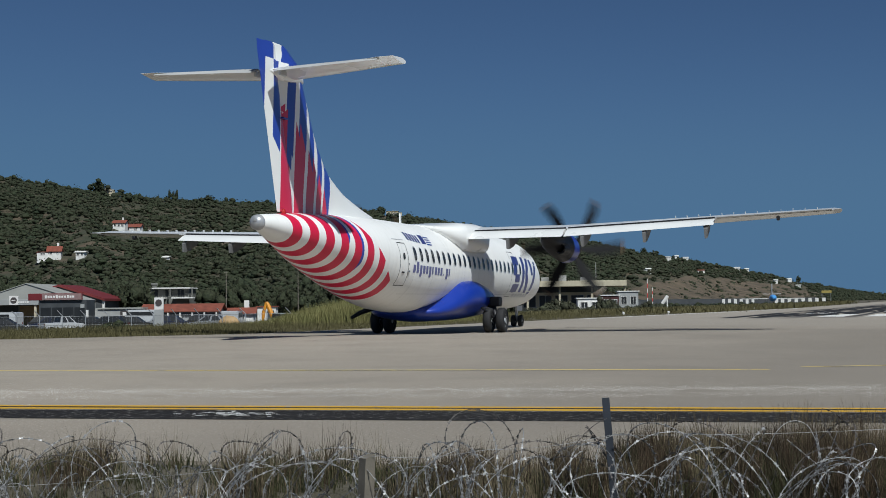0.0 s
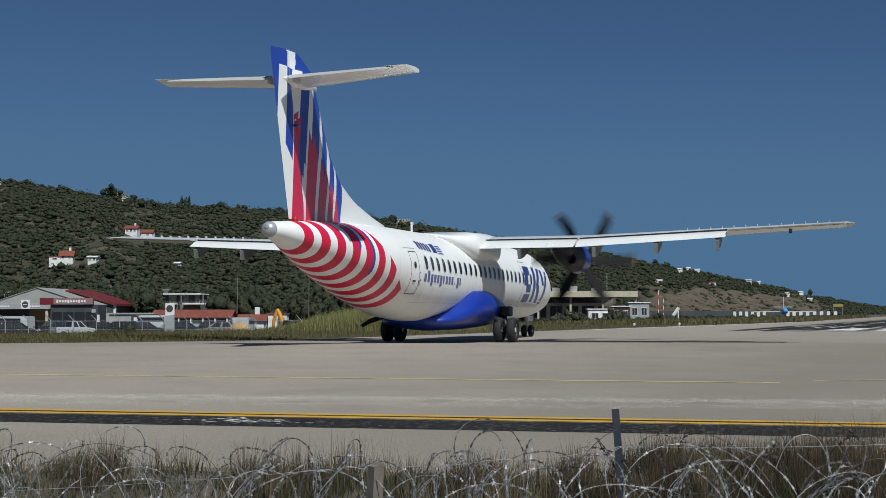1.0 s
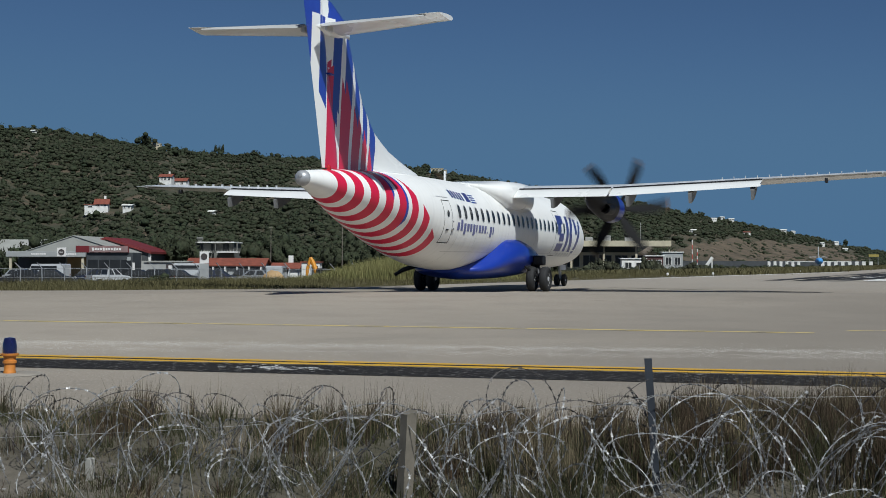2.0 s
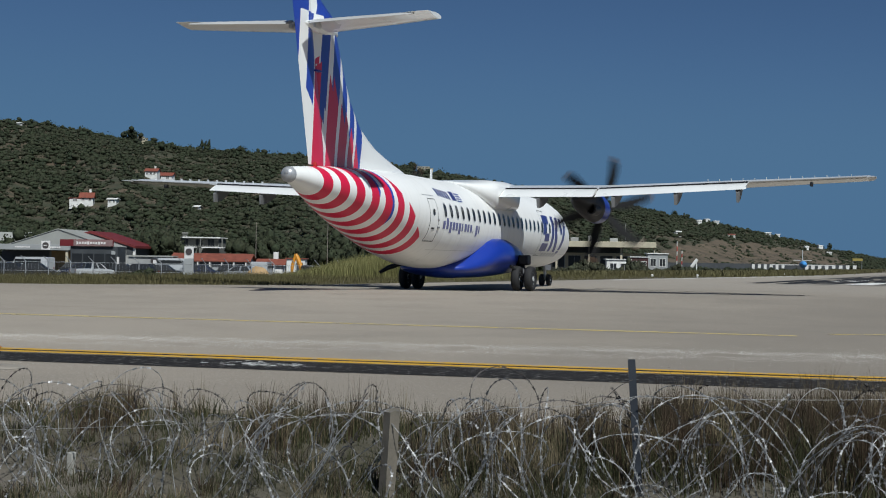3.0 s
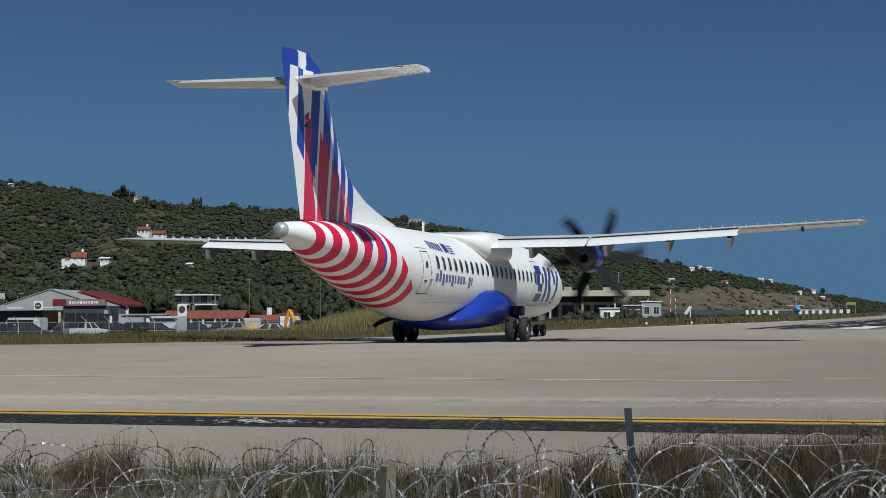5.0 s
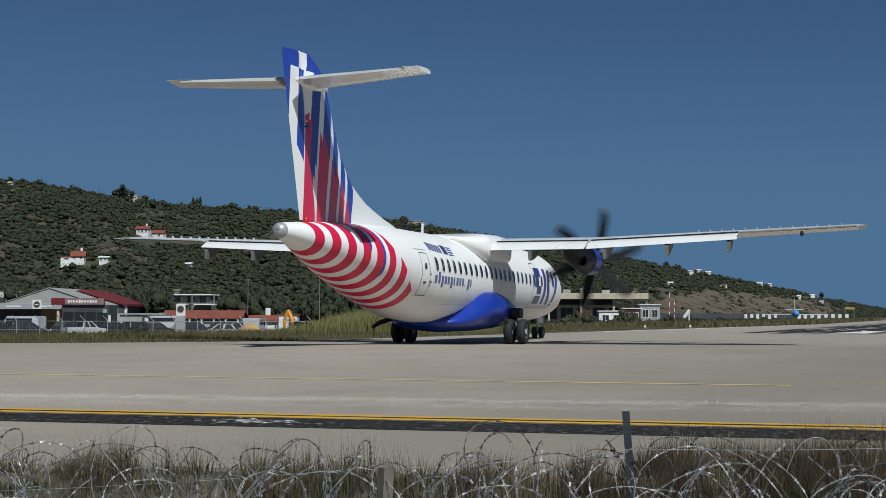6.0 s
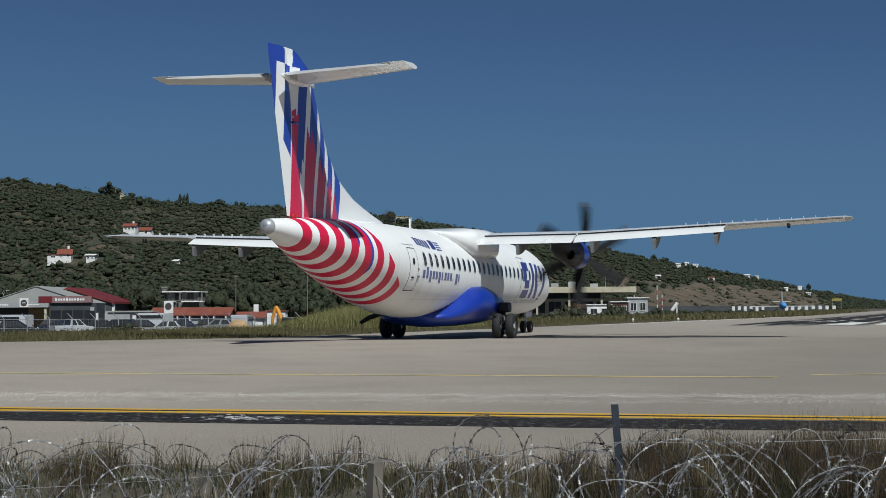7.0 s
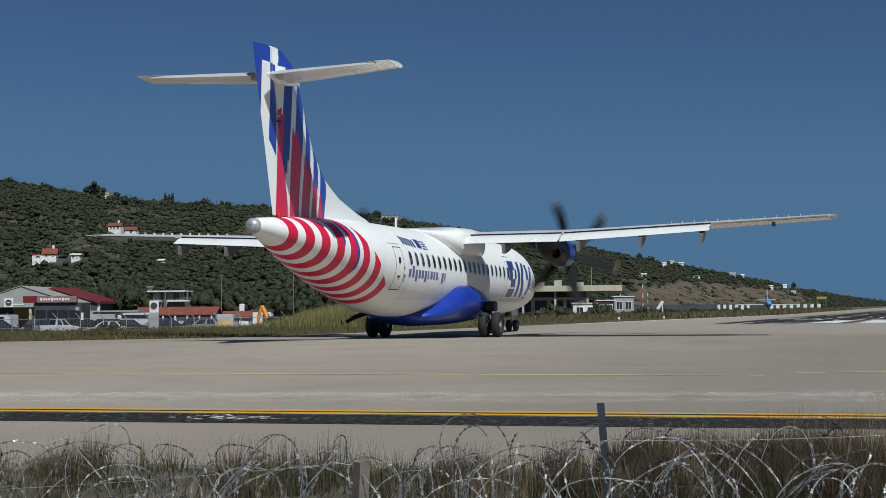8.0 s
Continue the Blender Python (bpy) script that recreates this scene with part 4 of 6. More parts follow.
faces = [(i * 13 + j, (i + 1) * 13 + j, (i + 1) * 13 + j + 1, i * 13 + j + 1) for i in range(60) for j in range(12)]
tagged(raw("hill_cut", verts, faces, m, smooth=True), "bare brown earth cut in the far hill", kind="structure")

# clumps for the woods: unit crowns of lumpy leaf masses with loose sprays round them
ICO = bmesh.new()
bmesh.ops.create_icosphere(ICO, subdivisions=1, radius=1.0)
LOW_V = np.array([v.co[:] for v in ICO.verts])
LOW_F = np.array([[v.index for v in f.verts] for f in ICO.faces])
ICO.free()
rng = np.random.default_rng(7)


def crown_shape(lobes, sprays, tall=1.0, fine=False):
    vs, fs, base = [], [], 0
    V, Fc = LOW_V, LOW_F
    for k in range(lobes):
        c = rng.normal(0, 0.42 if fine else 0.38, 3) * (1, 1, 0.6 * tall) if k else np.zeros(3)
        r = rng.uniform(0.2, 0.36) if fine else rng.uniform(0.30, 0.5)
        v = V * (r * (rng.uniform(0.75, 1.25, (len(V), 1)) if fine else rng.uniform(0.78, 1.2, (len(V), 1)))) * (1, 1, 0.85 * tall) + c
        vs.append(v)
        fs.append(Fc + base)
        base += len(v)
    for k in range(sprays):
        a = rng.normal(size=3)
        a /= np.linalg.norm(a)
        c = a * rng.uniform(0.6, 1.0) * (1, 1, 0.8 * tall)
        t = rng.normal(size=(3, 3)) * (rng.uniform(0.03, 0.085) if fine else rng.uniform(0.05, 0.15))
        vs.append(c + t)
        fs.append(np.array([[base, base + 1, base + 2]]))
        base += 3
    return np.vstack(vs), np.vstack(fs)


def scatter(name, shapes, spots, material, label, category="", parent=None):
    """Many copies of a few shapes joined in one mesh: spots of x, y, z, size, height, turn, shape."""
    vs, fs, base = [], [], 0
    for x, y, z, s, h, a, k in spots:
        v, f = shapes[k]
        ca, sa = math.cos(a), math.sin(a)
        w = np.column_stack(((v[:, 0] * ca - v[:, 1] * sa) * s + x, (v[:, 0] * sa + v[:, 1] * ca) * s + y, v[:, 2] * h + z))
        vs.append(w)
        fs.append(f + base)
        base += len(v)
    vs, fs = np.vstack(vs), np.vstack(fs)
    me = bpy.data.meshes.new(name)
    me.vertices.add(len(vs))
    me.vertices.foreach_set("co", vs.astype(np.float32).ravel())
    me.loops.add(len(fs) * 3)
    me.loops.foreach_set("vertex_index", fs.astype(np.int32).ravel())
    me.polygons.add(len(fs))
    me.polygons.foreach_set("loop_start", np.arange(len(fs), dtype=np.int32) * 3)
    me.update(calc_edges=True)
    me.materials.append(material)
    me.polygons.foreach_set("use_smooth", [True] * len(me.polygons))
    ob = new(name, me)
    ob.parent = parent
    return tagged(ob, label, category, kind="stuff")


SHAPES = [crown_shape(4, 22) for k in range(8)]
rnd = random.Random(11)
# garden clearings round the hill houses: across, rise
CLEARINGS = [(-0.2875, 0.035), (-0.268, 0.0355), (-0.239, 0.0545), (-0.2295, 0.053), (-0.25, 0.084), (-0.0375, 0.0655)]
woods, pines, olives = [], [], []
for i in range(14500):
    s = rnd.uniform(-0.42, 0.345)
    q = rnd.random() ** 0.9 * 1.03
    p = hill(s, q)
    d = (p - SPOT).to_2d().length
    rise = (p.z - 1.03) / d
    bare = noise.noise((p.x * 0.012, p.y * 0.012, 3)) + 0.5 * noise.noise((p.x * 0.05, p.y * 0.05, 8))
    if 0.13 < s < 0.27 and rise < 0.020 - (s - 0.13) * 0.06 and rnd.random() < 0.82:
        continue
    if -0.33 < s < -0.22 and 0.045 < rise < 0.075 and bare > -0.35 and rnd.random() < 0.6:
        low_bush = True
    elif bare > 0.2 and s < 0.05 and rnd.random() < 0.6:
        low_bush = True
    else:
        low_bush = False
    size = (rnd.uniform(0.5, 1.0) if low_bush else rnd.uniform(1.5, 3.0)) * (1.0 if d < 700 else 1.5)
    if any(abs(s - hs) < 0.009 and (-0.003 if hr < 0.04 else -0.005) < rise - hr < 0.003 for hs, hr in CLEARINGS):
        continue
    kind = rnd.random()
    row = (p.x, p.y, p.z + size * 0.25, size, size * rnd.uniform(0.5, 0.8), rnd.uniform(0, 6.28), rnd.randrange(8))
    (woods if kind < 0.66 else pines if kind < 0.86 else olives).append(row)
for i in range(150):
    s = rnd.uniform(-0.42, 0.3)
    p = hill(s, rnd.uniform(0.9, 1.0))
    pines.append((p.x, p.y, p.z + 1.3, rnd.uniform(2.0, 4.2), rnd.uniform(2.2, 3.8), 0, rnd.randrange(8)))
scatter("hill_scrub", SHAPES, woods, M_WOOD, "dense dark green scrub and trees on the hill", "woods")
scatter("hill_pines", SHAPES, pines, M_PINE, "dark pines scattered over the hill", "woods")
scatter("hill_olives", SHAPES, olives, M_OLIVE, "grey-green olive trees on the hill", "woods")
# ---- the town's edge beyond the field ----
M_PLASTER = mk("white_plaster", (0.72, 0.71, 0.68), 0.85, 0.15, 0.8, 12, 0.15)
M_CREAM = mk("cream_plaster", (0.50, 0.45, 0.33), 0.85, 0.15, 0.8, 12, 0.15)
M_GREYWALL = mk("grey_sheet_wall", (0.36, 0.36, 0.35), 0.7, 0.2, 0.6, 10, 0.1)
M_SHEETROOF = mk("pale_sheet_roof", (0.33, 0.33, 0.305), 0.6, 0.15, 0.4, 8, 0.1)
M_REDROOF = mk("red_sheet_roof", (0.15, 0.018, 0.018), 0.6, 0.2, 0.5, 9, 0.1)
M_TILEROOF = mk("clay_tile_roof", (0.22, 0.062, 0.038), 0.85, 0.3, 1.5, 12, 0.4, 0.05)
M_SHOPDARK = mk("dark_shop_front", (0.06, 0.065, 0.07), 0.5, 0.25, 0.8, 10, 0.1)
M_PANE = mk("dark_window_pane", (0.018, 0.02, 0.022), 0.45, 0.2, 1, 8, 0.0)
M_REDSIGN = mk("red_sign_board", (0.15, 0.018, 0.022), 0.45, 0.15, 0.8, 8, 0.05)
M_PALEBAR = mk("pale_sign_lettering", (0.7, 0.68, 0.66), 0.6, 0.1, 1, 8, 0.0)
M_DARKBAR = mk("dark_sign_lettering", (0.06, 0.05, 0.05), 0.6, 0.1, 1, 8, 0.0)
M_SIGNGREY = mk("grey_sign_board", (0.33, 0.34, 0.34), 0.6, 0.12, 1, 8, 0.05)
M_GALV = mk("galvanised_steel", (0.42, 0.43, 0.44), 0.45, 0.2, 2, 30, 0.1, 0.003, metal=0.6)
M_CARWHITE = mk("white_car_paint", (0.46, 0.47, 0.48), 0.3, 0.05, 1, 10, 0.0, coat=0.6)
M_CARDARK = mk("dark_car_paint", (0.02, 0.021, 0.023), 0.5, 0.1, 1, 10, 0.0, coat=0.1)
M_CARBLUE = mk("blue_car_paint", (0.016, 0.022, 0.05), 0.5, 0.1, 1, 10, 0.0, coat=0.1)
M_CARGREY = mk("silver_car_paint", (0.34, 0.35, 0.36), 0.3, 0.1, 1, 10, 0.0, metal=0.3, coat=0.6)
M_ORANGE = mk("orange_machine_paint", (0.65, 0.27, 0.02), 0.5, 0.2, 1, 10, 0.1)
M_TAN = mk("tan_canvas", (0.45, 0.30, 0.15), 0.9, 0.2, 1, 10, 0.2)
M_POLE = mk("grey_weathered_pole", (0.22, 0.19, 0.16), 0.9, 0.2, 1, 20, 0.2)
M_TRUNK = mk("brown_bark", (0.10, 0.075, 0.05), 0.95, 0.3, 3, 30, 0.5, 0.03)
LOW = -1.5


def sheet_roof(w, dep, eave, ridge, over=0.4, thick=0.12, axis="y"):
    """A pitched roof with its ridge along y (or x), as a folded slab."""
    bm = bmesh.new()
    hw, hd = w / 2 + over, dep / 2 + over
    drop = (ridge - eave) * over / (w / 2)
    rows = []
    for y in (-hd, hd):
        up_line = [(-hw, eave - drop), (0, ridge), (hw, eave - drop)]
        ring = [bm.verts.new((x, y, z)) for x, z in up_line] + [bm.verts.new((x, y, z - thick)) for x, z in up_line[::-1]]
        rows.append(ring)
    skin(bm, rows)
    if axis == "x":
        bmesh.ops.rotate(bm, verts=bm.verts, matrix=Matrix.Rotation(radians(90), 3, "Z"))
    return bm


def gable_box(w, dep, eave, ridge, base=0.0, axis="y"):
    bm = bmesh.new()
    rows = []
    for y in (-dep / 2, dep / 2):
        rows.append([bm.verts.new(p) for p in ((-w / 2, y, base), (w / 2, y, base), (w / 2, y, eave), (0, y, ridge - 0.13), (-w / 2, y, eave))])
    skin(bm, rows)
    if axis == "x":
        bmesh.ops.rotate(bm, verts=bm.verts, matrix=Matrix.Rotation(radians(90), 3, "Z"))
    return bm


def add_window(house, x, y, z, w, h, frame_mat=None):
    """A framed window on the front, its pane set back in the frame."""
    bm = bmesh.new()
    t = 0.09
    for cx, cz, sx, sz in ((0, h / 2 + t / 2, w + 2 * t, t), (0, -h / 2 - t / 2, w + 2 * t, t), (-w / 2 - t / 2, 0, t, h), (w / 2 + t / 2, 0, t, h), (0, 0, t * 0.7, h)):
        add_box(bm, x + cx, y - 0.05, z + cz, sx, 0.12, sz)
    win = part("window", bm, frame_mat or M_PLASTER, house, smooth=False)
    part("pane", box(w, 0.03, h, x, y - 0.03, z), M_PANE, win, smooth=False)


def add_door(house, x, y, h=2.05, w=0.95, base=0.0, mat=None):
    part("door", box(w, 0.08, h, x, y - 0.045, base + h / 2, 0.01), mat or M_SHOPDARK, house, smooth=False)


def villa(label, m, w, dep, eave, ridge, roof_mat, wall_mat, wins, axis="y", chimney=False, wing=None, k=1.0):
    w, dep, eave, ridge = w * k, dep * k, eave * k, ridge * k
    wins = [[v * k for v in row] for row in wins]
    wing = [v * k for v in wing] if wing else None
    h = thing("house", label, "house", m)
    part("wall", gable_box(w, dep, eave, ridge, -2.0, axis), wall_mat, h, smooth=False)
    part("roof", sheet_roof(w, dep, eave, ridge, axis=axis), roof_mat, h, smooth=False)
    front = -dep / 2 if axis == "y" else -w / 2
    for x, z, ww, hh in wins:
        add_window(h, x, front, z, ww, hh)
    if chimney:
        part("chimney", box(0.6, 0.6, 1.4, w * 0.18, dep * 0.1, ridge + 0.2, 0.03), M_PLASTER, h, smooth=False)
    if wing:
        ww, wd, wh, wx, wy = wing
        part("wall", box(ww, wd, wh + 2, wx, wy, wh / 2 - 1), wall_mat, h, smooth=False)
        part("roof", box(ww + 0.4, wd + 0.4, 0.16, wx, wy, wh + 0.085), roof_mat, h, smooth=False)
        add_window(h, wx, wy - wd / 2, wh * 0.55, ww * 0.35, wh * 0.35)
    return h


# grey trade shed with its sign band over a canopy
shed = thing("trade_shed", "pale grey sheet-metal shed with a gable front", "shed", stand(-57.17, 196, LOW))
part("wall", gable_box(14.4, 22, 3.68, 5.98), M_SHEETROOF, shed, smooth=False)
part("roof", sheet_roof(14.4, 22, 3.68, 5.98, 0.12, 0.08), M_SHEETROOF, shed, smooth=False)
part("gateway", box(6.6, 0.2, 2.9, -4.4, -11.05, 1.45), M_SHOPDARK, shed, smooth=False)
part("side_wall", box(3.4, 0.2, 2.9, 0.9, -11.05, 1.45), M_TAN, shed, "tan boarded wall under the canopy", smooth=False)
part("canopy", box(10.6, 5.0, 0.2, -2.15, -13.55, 3.12, 0.02), M_SHOPDARK, shed, smooth=False)
sign = part("sign_band", box(10.8, 0.3, 0.75, -2.15, -16.2, 3.37, 0.02), M_SIGNGREY, shed, "grey sign band over the canopy", smooth=False)
for x, n in ((-3.2, 7), (1.5, 5)):
    for k in range(n):
        part("lettering", box(0.24, 0.04, 0.2, x + k * 0.3 - 0.8, -16.37, 3.37), M_PALEBAR, sign, smooth=False)
sq = part("sign_square", box(1.2, 0.34, 1.2, 0.02, -16.22, 3.62, 0.02), M_PALEBAR, shed, "pale square sign with a round badge", smooth=False)
bd = part("badge", lathe([(-0.02, 0.42), (0.02, 0.42), (0.02, 0.01)], 20, "y"), M_DARKBAR, sq)
bd.location = (0.02, -16.41, 3.62)
part("badge_bar", box(0.5, 0.03, 0.1, 0.02, -16.45, 3.62), M_PALEBAR, sq, smooth=False)
for x in (-7.0, 2.8):
    part("post", box(0.32, 0.3, 3.0, x, -16.0, 1.5, 0.02), M_CREAM, shed, smooth=False)

# long pale shed behind it, its ridge along the field
long_shed = thing("long_shed", "long low shed with a pale sheet roof", "shed", stand(-90, 230, LOW))
part("wall", gable_box(12, 34, 4.0, 6.1, axis="x"), M_GREYWALL, long_shed, smooth=False)
part("roof", sheet_roof(12, 34, 4.0, 6.1, axis="x"), M_SHEETROOF, long_shed, smooth=False)

# red-roofed shop with a dark front
M_SIGNPANEL = mk("faded_pink_sign_panel", (0.26, 0.17, 0.165), 0.5, 0.25, 1.5, 10, 0.05)
hall = thing("red_roofed_hall", "hall with a red pitched sheet roof behind the shop", "building", stand(-55.2, 200, LOW))
part("wall", gable_box(12.4, 12, 3.95, 5.9), M_SHOPDARK, hall, smooth=False)
part("roof", sheet_roof(12.4, 12, 3.95, 5.9, 0.4, 0.34), M_REDROOF, hall, smooth=False)
part("pillar", box(0.4, 0.4, 3.7, 6.3, -5.8, 1.85, 0.02), M_PLASTER, hall, smooth=False)
# grey to 2.4 m; dark wall colour above stands in for the roof's shadow
part("side_wall", box(2.2, 0.2, 2.4, 4.9, -6.12, 1.2), M_GREYWALL, hall, smooth=False)
shop = thing("shop", "dark flat-roofed shop with a red sign board", "shop", stand(-47.35, 170, LOW))
part("shop_front", box(5.9, 4.0, 3.5, 0, 0, 1.75, 0.02), M_SHOPDARK, shop, "dark glazed shop front", smooth=False)
for k in range(4):
    part("pane", box(1.25, 0.05, 2.3, -2.1 + k * 1.4, -2.03, 1.45), M_PANE, shop, smooth=False)
part("window_badge", box(0.5, 0.03, 0.45, 2.45, -2.07, 2.75), M_SIGNGREY, shop, smooth=False)
sign = part("sign_board", box(6.7, 0.25, 0.85, -0.87, -2.15, 3.93, 0.02), M_REDSIGN, shop, "red sign board with a faded panel over the shop front", smooth=False)
part("sign_panel", box(4.9, 0.05, 0.78, -0.04, -2.31, 3.93, 0.01), M_SIGNPANEL, sign, "faded pinkish sign panel", smooth=False)
for k in range(11):
    part("lettering", box(0.24, 0.03, 0.26 + 0.12 * (k % 4 == 0), -2.0 + k * 0.34, -2.35, 3.93), M_PALEBAR, sign, smooth=False)
part("notice", box(0.3, 0.06, 1.5, 3.05, -2.05, 1.5), M_PALEBAR, shop, smooth=False)

# long low row with a clay-tiled roof over an open front
row = thing("low_row", "long low open-fronted building under a clay-tiled roof", "building", stand(-32.7, 170, LOW))
part("wall", gable_box(4.5, 9.4, 2.05, 2.86, axis="x"), M_GREYWALL, row, smooth=False)
part("roof", sheet_roof(4.5, 9.4, 2.1, 2.88, axis="x"), M_TILEROOF, row, smooth=False)
for k in range(7):
    part("pillar", box(0.16, 0.16, 1.95, -4.5 + k * 1.5, -2.5, 0.98), M_PLASTER, row, smooth=False)
for k in range(6):
    part("bay", box(1.1, 0.06, 1.5, -3.75 + k * 1.5, -2.28, 1.0), M_SHOPDARK, row, smooth=False)
    part("counter", box(0.7, 0.3, 0.35 + 0.15 * (k % 2), -3.75 + k * 1.5, -2.7, 0.9), M_PALEBAR if k % 3 else M_SIGNGREY, row, smooth=False)

# two-storey concrete house, its colour darkened for the open balcony's shade
M_DARKCONC = mk("darkened_bare_concrete", (0.15, 0.15, 0.135), 0.9, 0.25, 0.8, 12, 0.2)
flat = thing("flat_roofed_house", "bare concrete two-storey house, darkened as in shade, with white slabs and balcony", "house", stand(-44.6, 222, LOW))
part("wall", box(7.2, 6, 5.4, -0.3, 0, 2.7), M_DARKCONC, flat, smooth=False)
part("roof", box(6.1, 7.4, 0.2, 0.55, -0.3, 5.5, 0.02), M_PLASTER, flat, "white flat roof slab", smooth=False)
part("roof", box(1.9, 6.6, 0.2, -3.47, -0.1, 5.5, 0.02), M_DARKCONC, flat, smooth=False)
for x, w in ((-1.6, 2.6), (2.55, 3.5)):
    bal = part("balcony", box(w, 1.8, 0.2, x, -3.9, 3.9, 0.02), M_PLASTER, flat, "white balcony slab", smooth=False)
    for k in range(int(w * 2)):
        part("baluster", box(0.04, 0.04, 0.3, x - w / 2 + 0.25 + k * 0.5, -4.7, 4.15), M_GREYWALL, bal, smooth=False)
for x in (-2.2, 0.0, 2.0):
    add_window(flat, x, -3.0, 4.7, 1.0, 1.2, M_DARKCONC)
    add_window(flat, x, -3.0, 1.8, 1.1, 1.4, M_DARKCONC)
for x in (-2.95, 0.55, 4.1):
    part("pillar", box(0.2, 0.25, 1.4, x, -4.4, 4.7), M_DARKCONC, flat, smooth=False)
tank = part("roof_tank", lathe([(-0.5, 0.02), (-0.5, 0.22), (0.5, 0.22), (0.5, 0.02)], 14, "x"), M_DARKCONC, flat)
tank.location = (-2.9, 0, 6.2)
part("tank_stand", box(0.7, 0.4, 0.4, -2.9, 0, 5.8), M_DARKCONC, flat, smooth=False)

# small sheds and stores further along
cot = villa("small tile-roofed cottage with a white chimney", stand(-25.6, 172, LOW, 0), 3.0, 3.6, 2.1, 2.7, M_TILEROOF, M_PLASTER, [(0, 1.3, 0.8, 0.9)], "x", True, None, 0.85)
hut = thing("site_hut", "small white site hut", "hut", stand(-21.9, 168, LOW, 0))
part("wall", box(2.3, 2.2, 2.3, 0, 0, 1.15, 0.02), M_PLASTER, hut, smooth=False)
part("roof", box(2.6, 2.5, 0.14, 0, 0, 2.38), M_TILEROOF, hut, smooth=False)
add_door(hut, 0.5, -1.1, 1.9, 0.8)
store = thing("store", "pale blue-grey store with a white lorry box beside it", "store", stand(-39.8, 168, LOW, 0))
part("wall", box(5.4, 4, 2.3, 0, 0, 1.15), M_GREYWALL, store, smooth=False)
part("roof", box(5.8, 4.4, 0.18, 0, 0, 2.4), M_SHEETROOF, store, smooth=False)
part("sign_board", box(2.2, 0.1, 0.8, 1.2, -2.08, 1.7), M_DARKBAR, store, "dark sign board", smooth=False)
for k in range(3):
    part("lettering", box(0.4, 0.03, 0.45, 0.6 + k * 0.55, -2.15, 1.7), M_PALEBAR, store, smooth=False)
heap = thing("covered_heap", "heap under a tan canvas sheet", "heap", stand(-22.6, 142, LOW, 0))
bm = bmesh.new()
bmesh.ops.create_icosphere(bm, subdivisions=3, radius=1.0)
for v in bm.verts:
    v.co = Vector((v.co.x * 1.25, v.co.y * 1.0, max(0.0, v.co.z * 1.15 + 0.35 + 0.16 * noise.noise(v.co * 2.2))))
part("canvas", bm, M_TAN, heap)

# pylon sign
pyl = thing("pylon_sign", "tall grey pylon sign with a round badge", "sign", stand(-29.5, 140, LOW, 0))
part("board", box(0.95, 0.25, 1.25, 0, 0, 2.85, 0.02), M_PALEBAR, pyl, smooth=False)
part("base", box(0.95, 0.3, 2.2, 0, 0, 1.1, 0.02), M_SIGNGREY, pyl, smooth=False)
bd = part("badge", lathe([(-0.02, 0.34), (0.02, 0.34), (0.02, 0.01)], 20, "y"), M_DARKBAR, pyl)
bd.location = (0, -0.16, 2.95)

# digger with its arm raised
dig = thing("digger", "digger with a dark cab and its orange arm raised", "digger", stand(-19.6, 150, LOW, 0))
part("arm", tube([(0.6, 0, 1.2), (0.1, 0, 2.5), (-0.1, 0, 2.9)], [0.28, 0.24, 0.16], 8), M_ORANGE, dig)
part("dipper", tube([(-0.1, 0, 2.9), (-0.45, 0, 1.6), (-0.5, 0, 0.8)], [0.16, 0.2, 0.14], 8), M_ORANGE, dig)
part("bucket", box(0.7, 0.6, 0.5, -0.6, 0, 0.6, 0.08), M_DARKMETAL, dig)
part("cab", box(1.0, 1.2, 1.2, 1.1, 0, 1.1, 0.1), M_DARKMETAL, dig, "dark cab of the digger")
part("track", box(2.2, 1.6, 0.5, 1.0, 0, 0.25, 0.12), M_DARKMETAL, dig)

# far chain-link fence with cranked posts
fence = thing("airfield_fence", "grey steel fence with cranked post tops", "fence")
for k in range(22):
    u = -50 + k * 2.02
    lean = 0.05 * rnd.uniform(-1, 1)
    post = part("post", tube([place(u, 120, LOW - 0.1), place(u + lean, 120, 0.32), place(u - 0.42, 119.8, 0.82)], 0.045, 6), M_GALV, fence)
for z in (0.28, -0.5, -1.3):
    part("rail", tube([place(-50, 120, z), place(-29, 120, z), place(-7.5, 120, z)], 0.022, 5), M_GALV, fence)
bm = bmesh.new()
for k in range(140):
    u = -50 + k * 0.303
    add_tube(bm, [place(u, 120, LOW), place(u, 120, 0.28)], 0.006, 3, False)
tagged(part("mesh_wires", bm, M_GALV, fence), kind="stuff")

# poles
for u, d, h in ((-30.6, 190, 7.4), (-20.5, 190, 8), (-14.5, 210, 8), (-11.6, 230, 8)):
    pole = thing("utility_pole", "grey wooden utility pole", "pole", stand(u, d, LOW), "poles in the town")
    part("shaft", tube([(0, 0, 0), (0.02, 0, h)], [0.06, 0.04], 8), M_POLE, pole)
    part("crossarm", box(0.5, 0.06, 0.06, 0, -0.05, h - 0.2), M_POLE, pole, smooth=False)


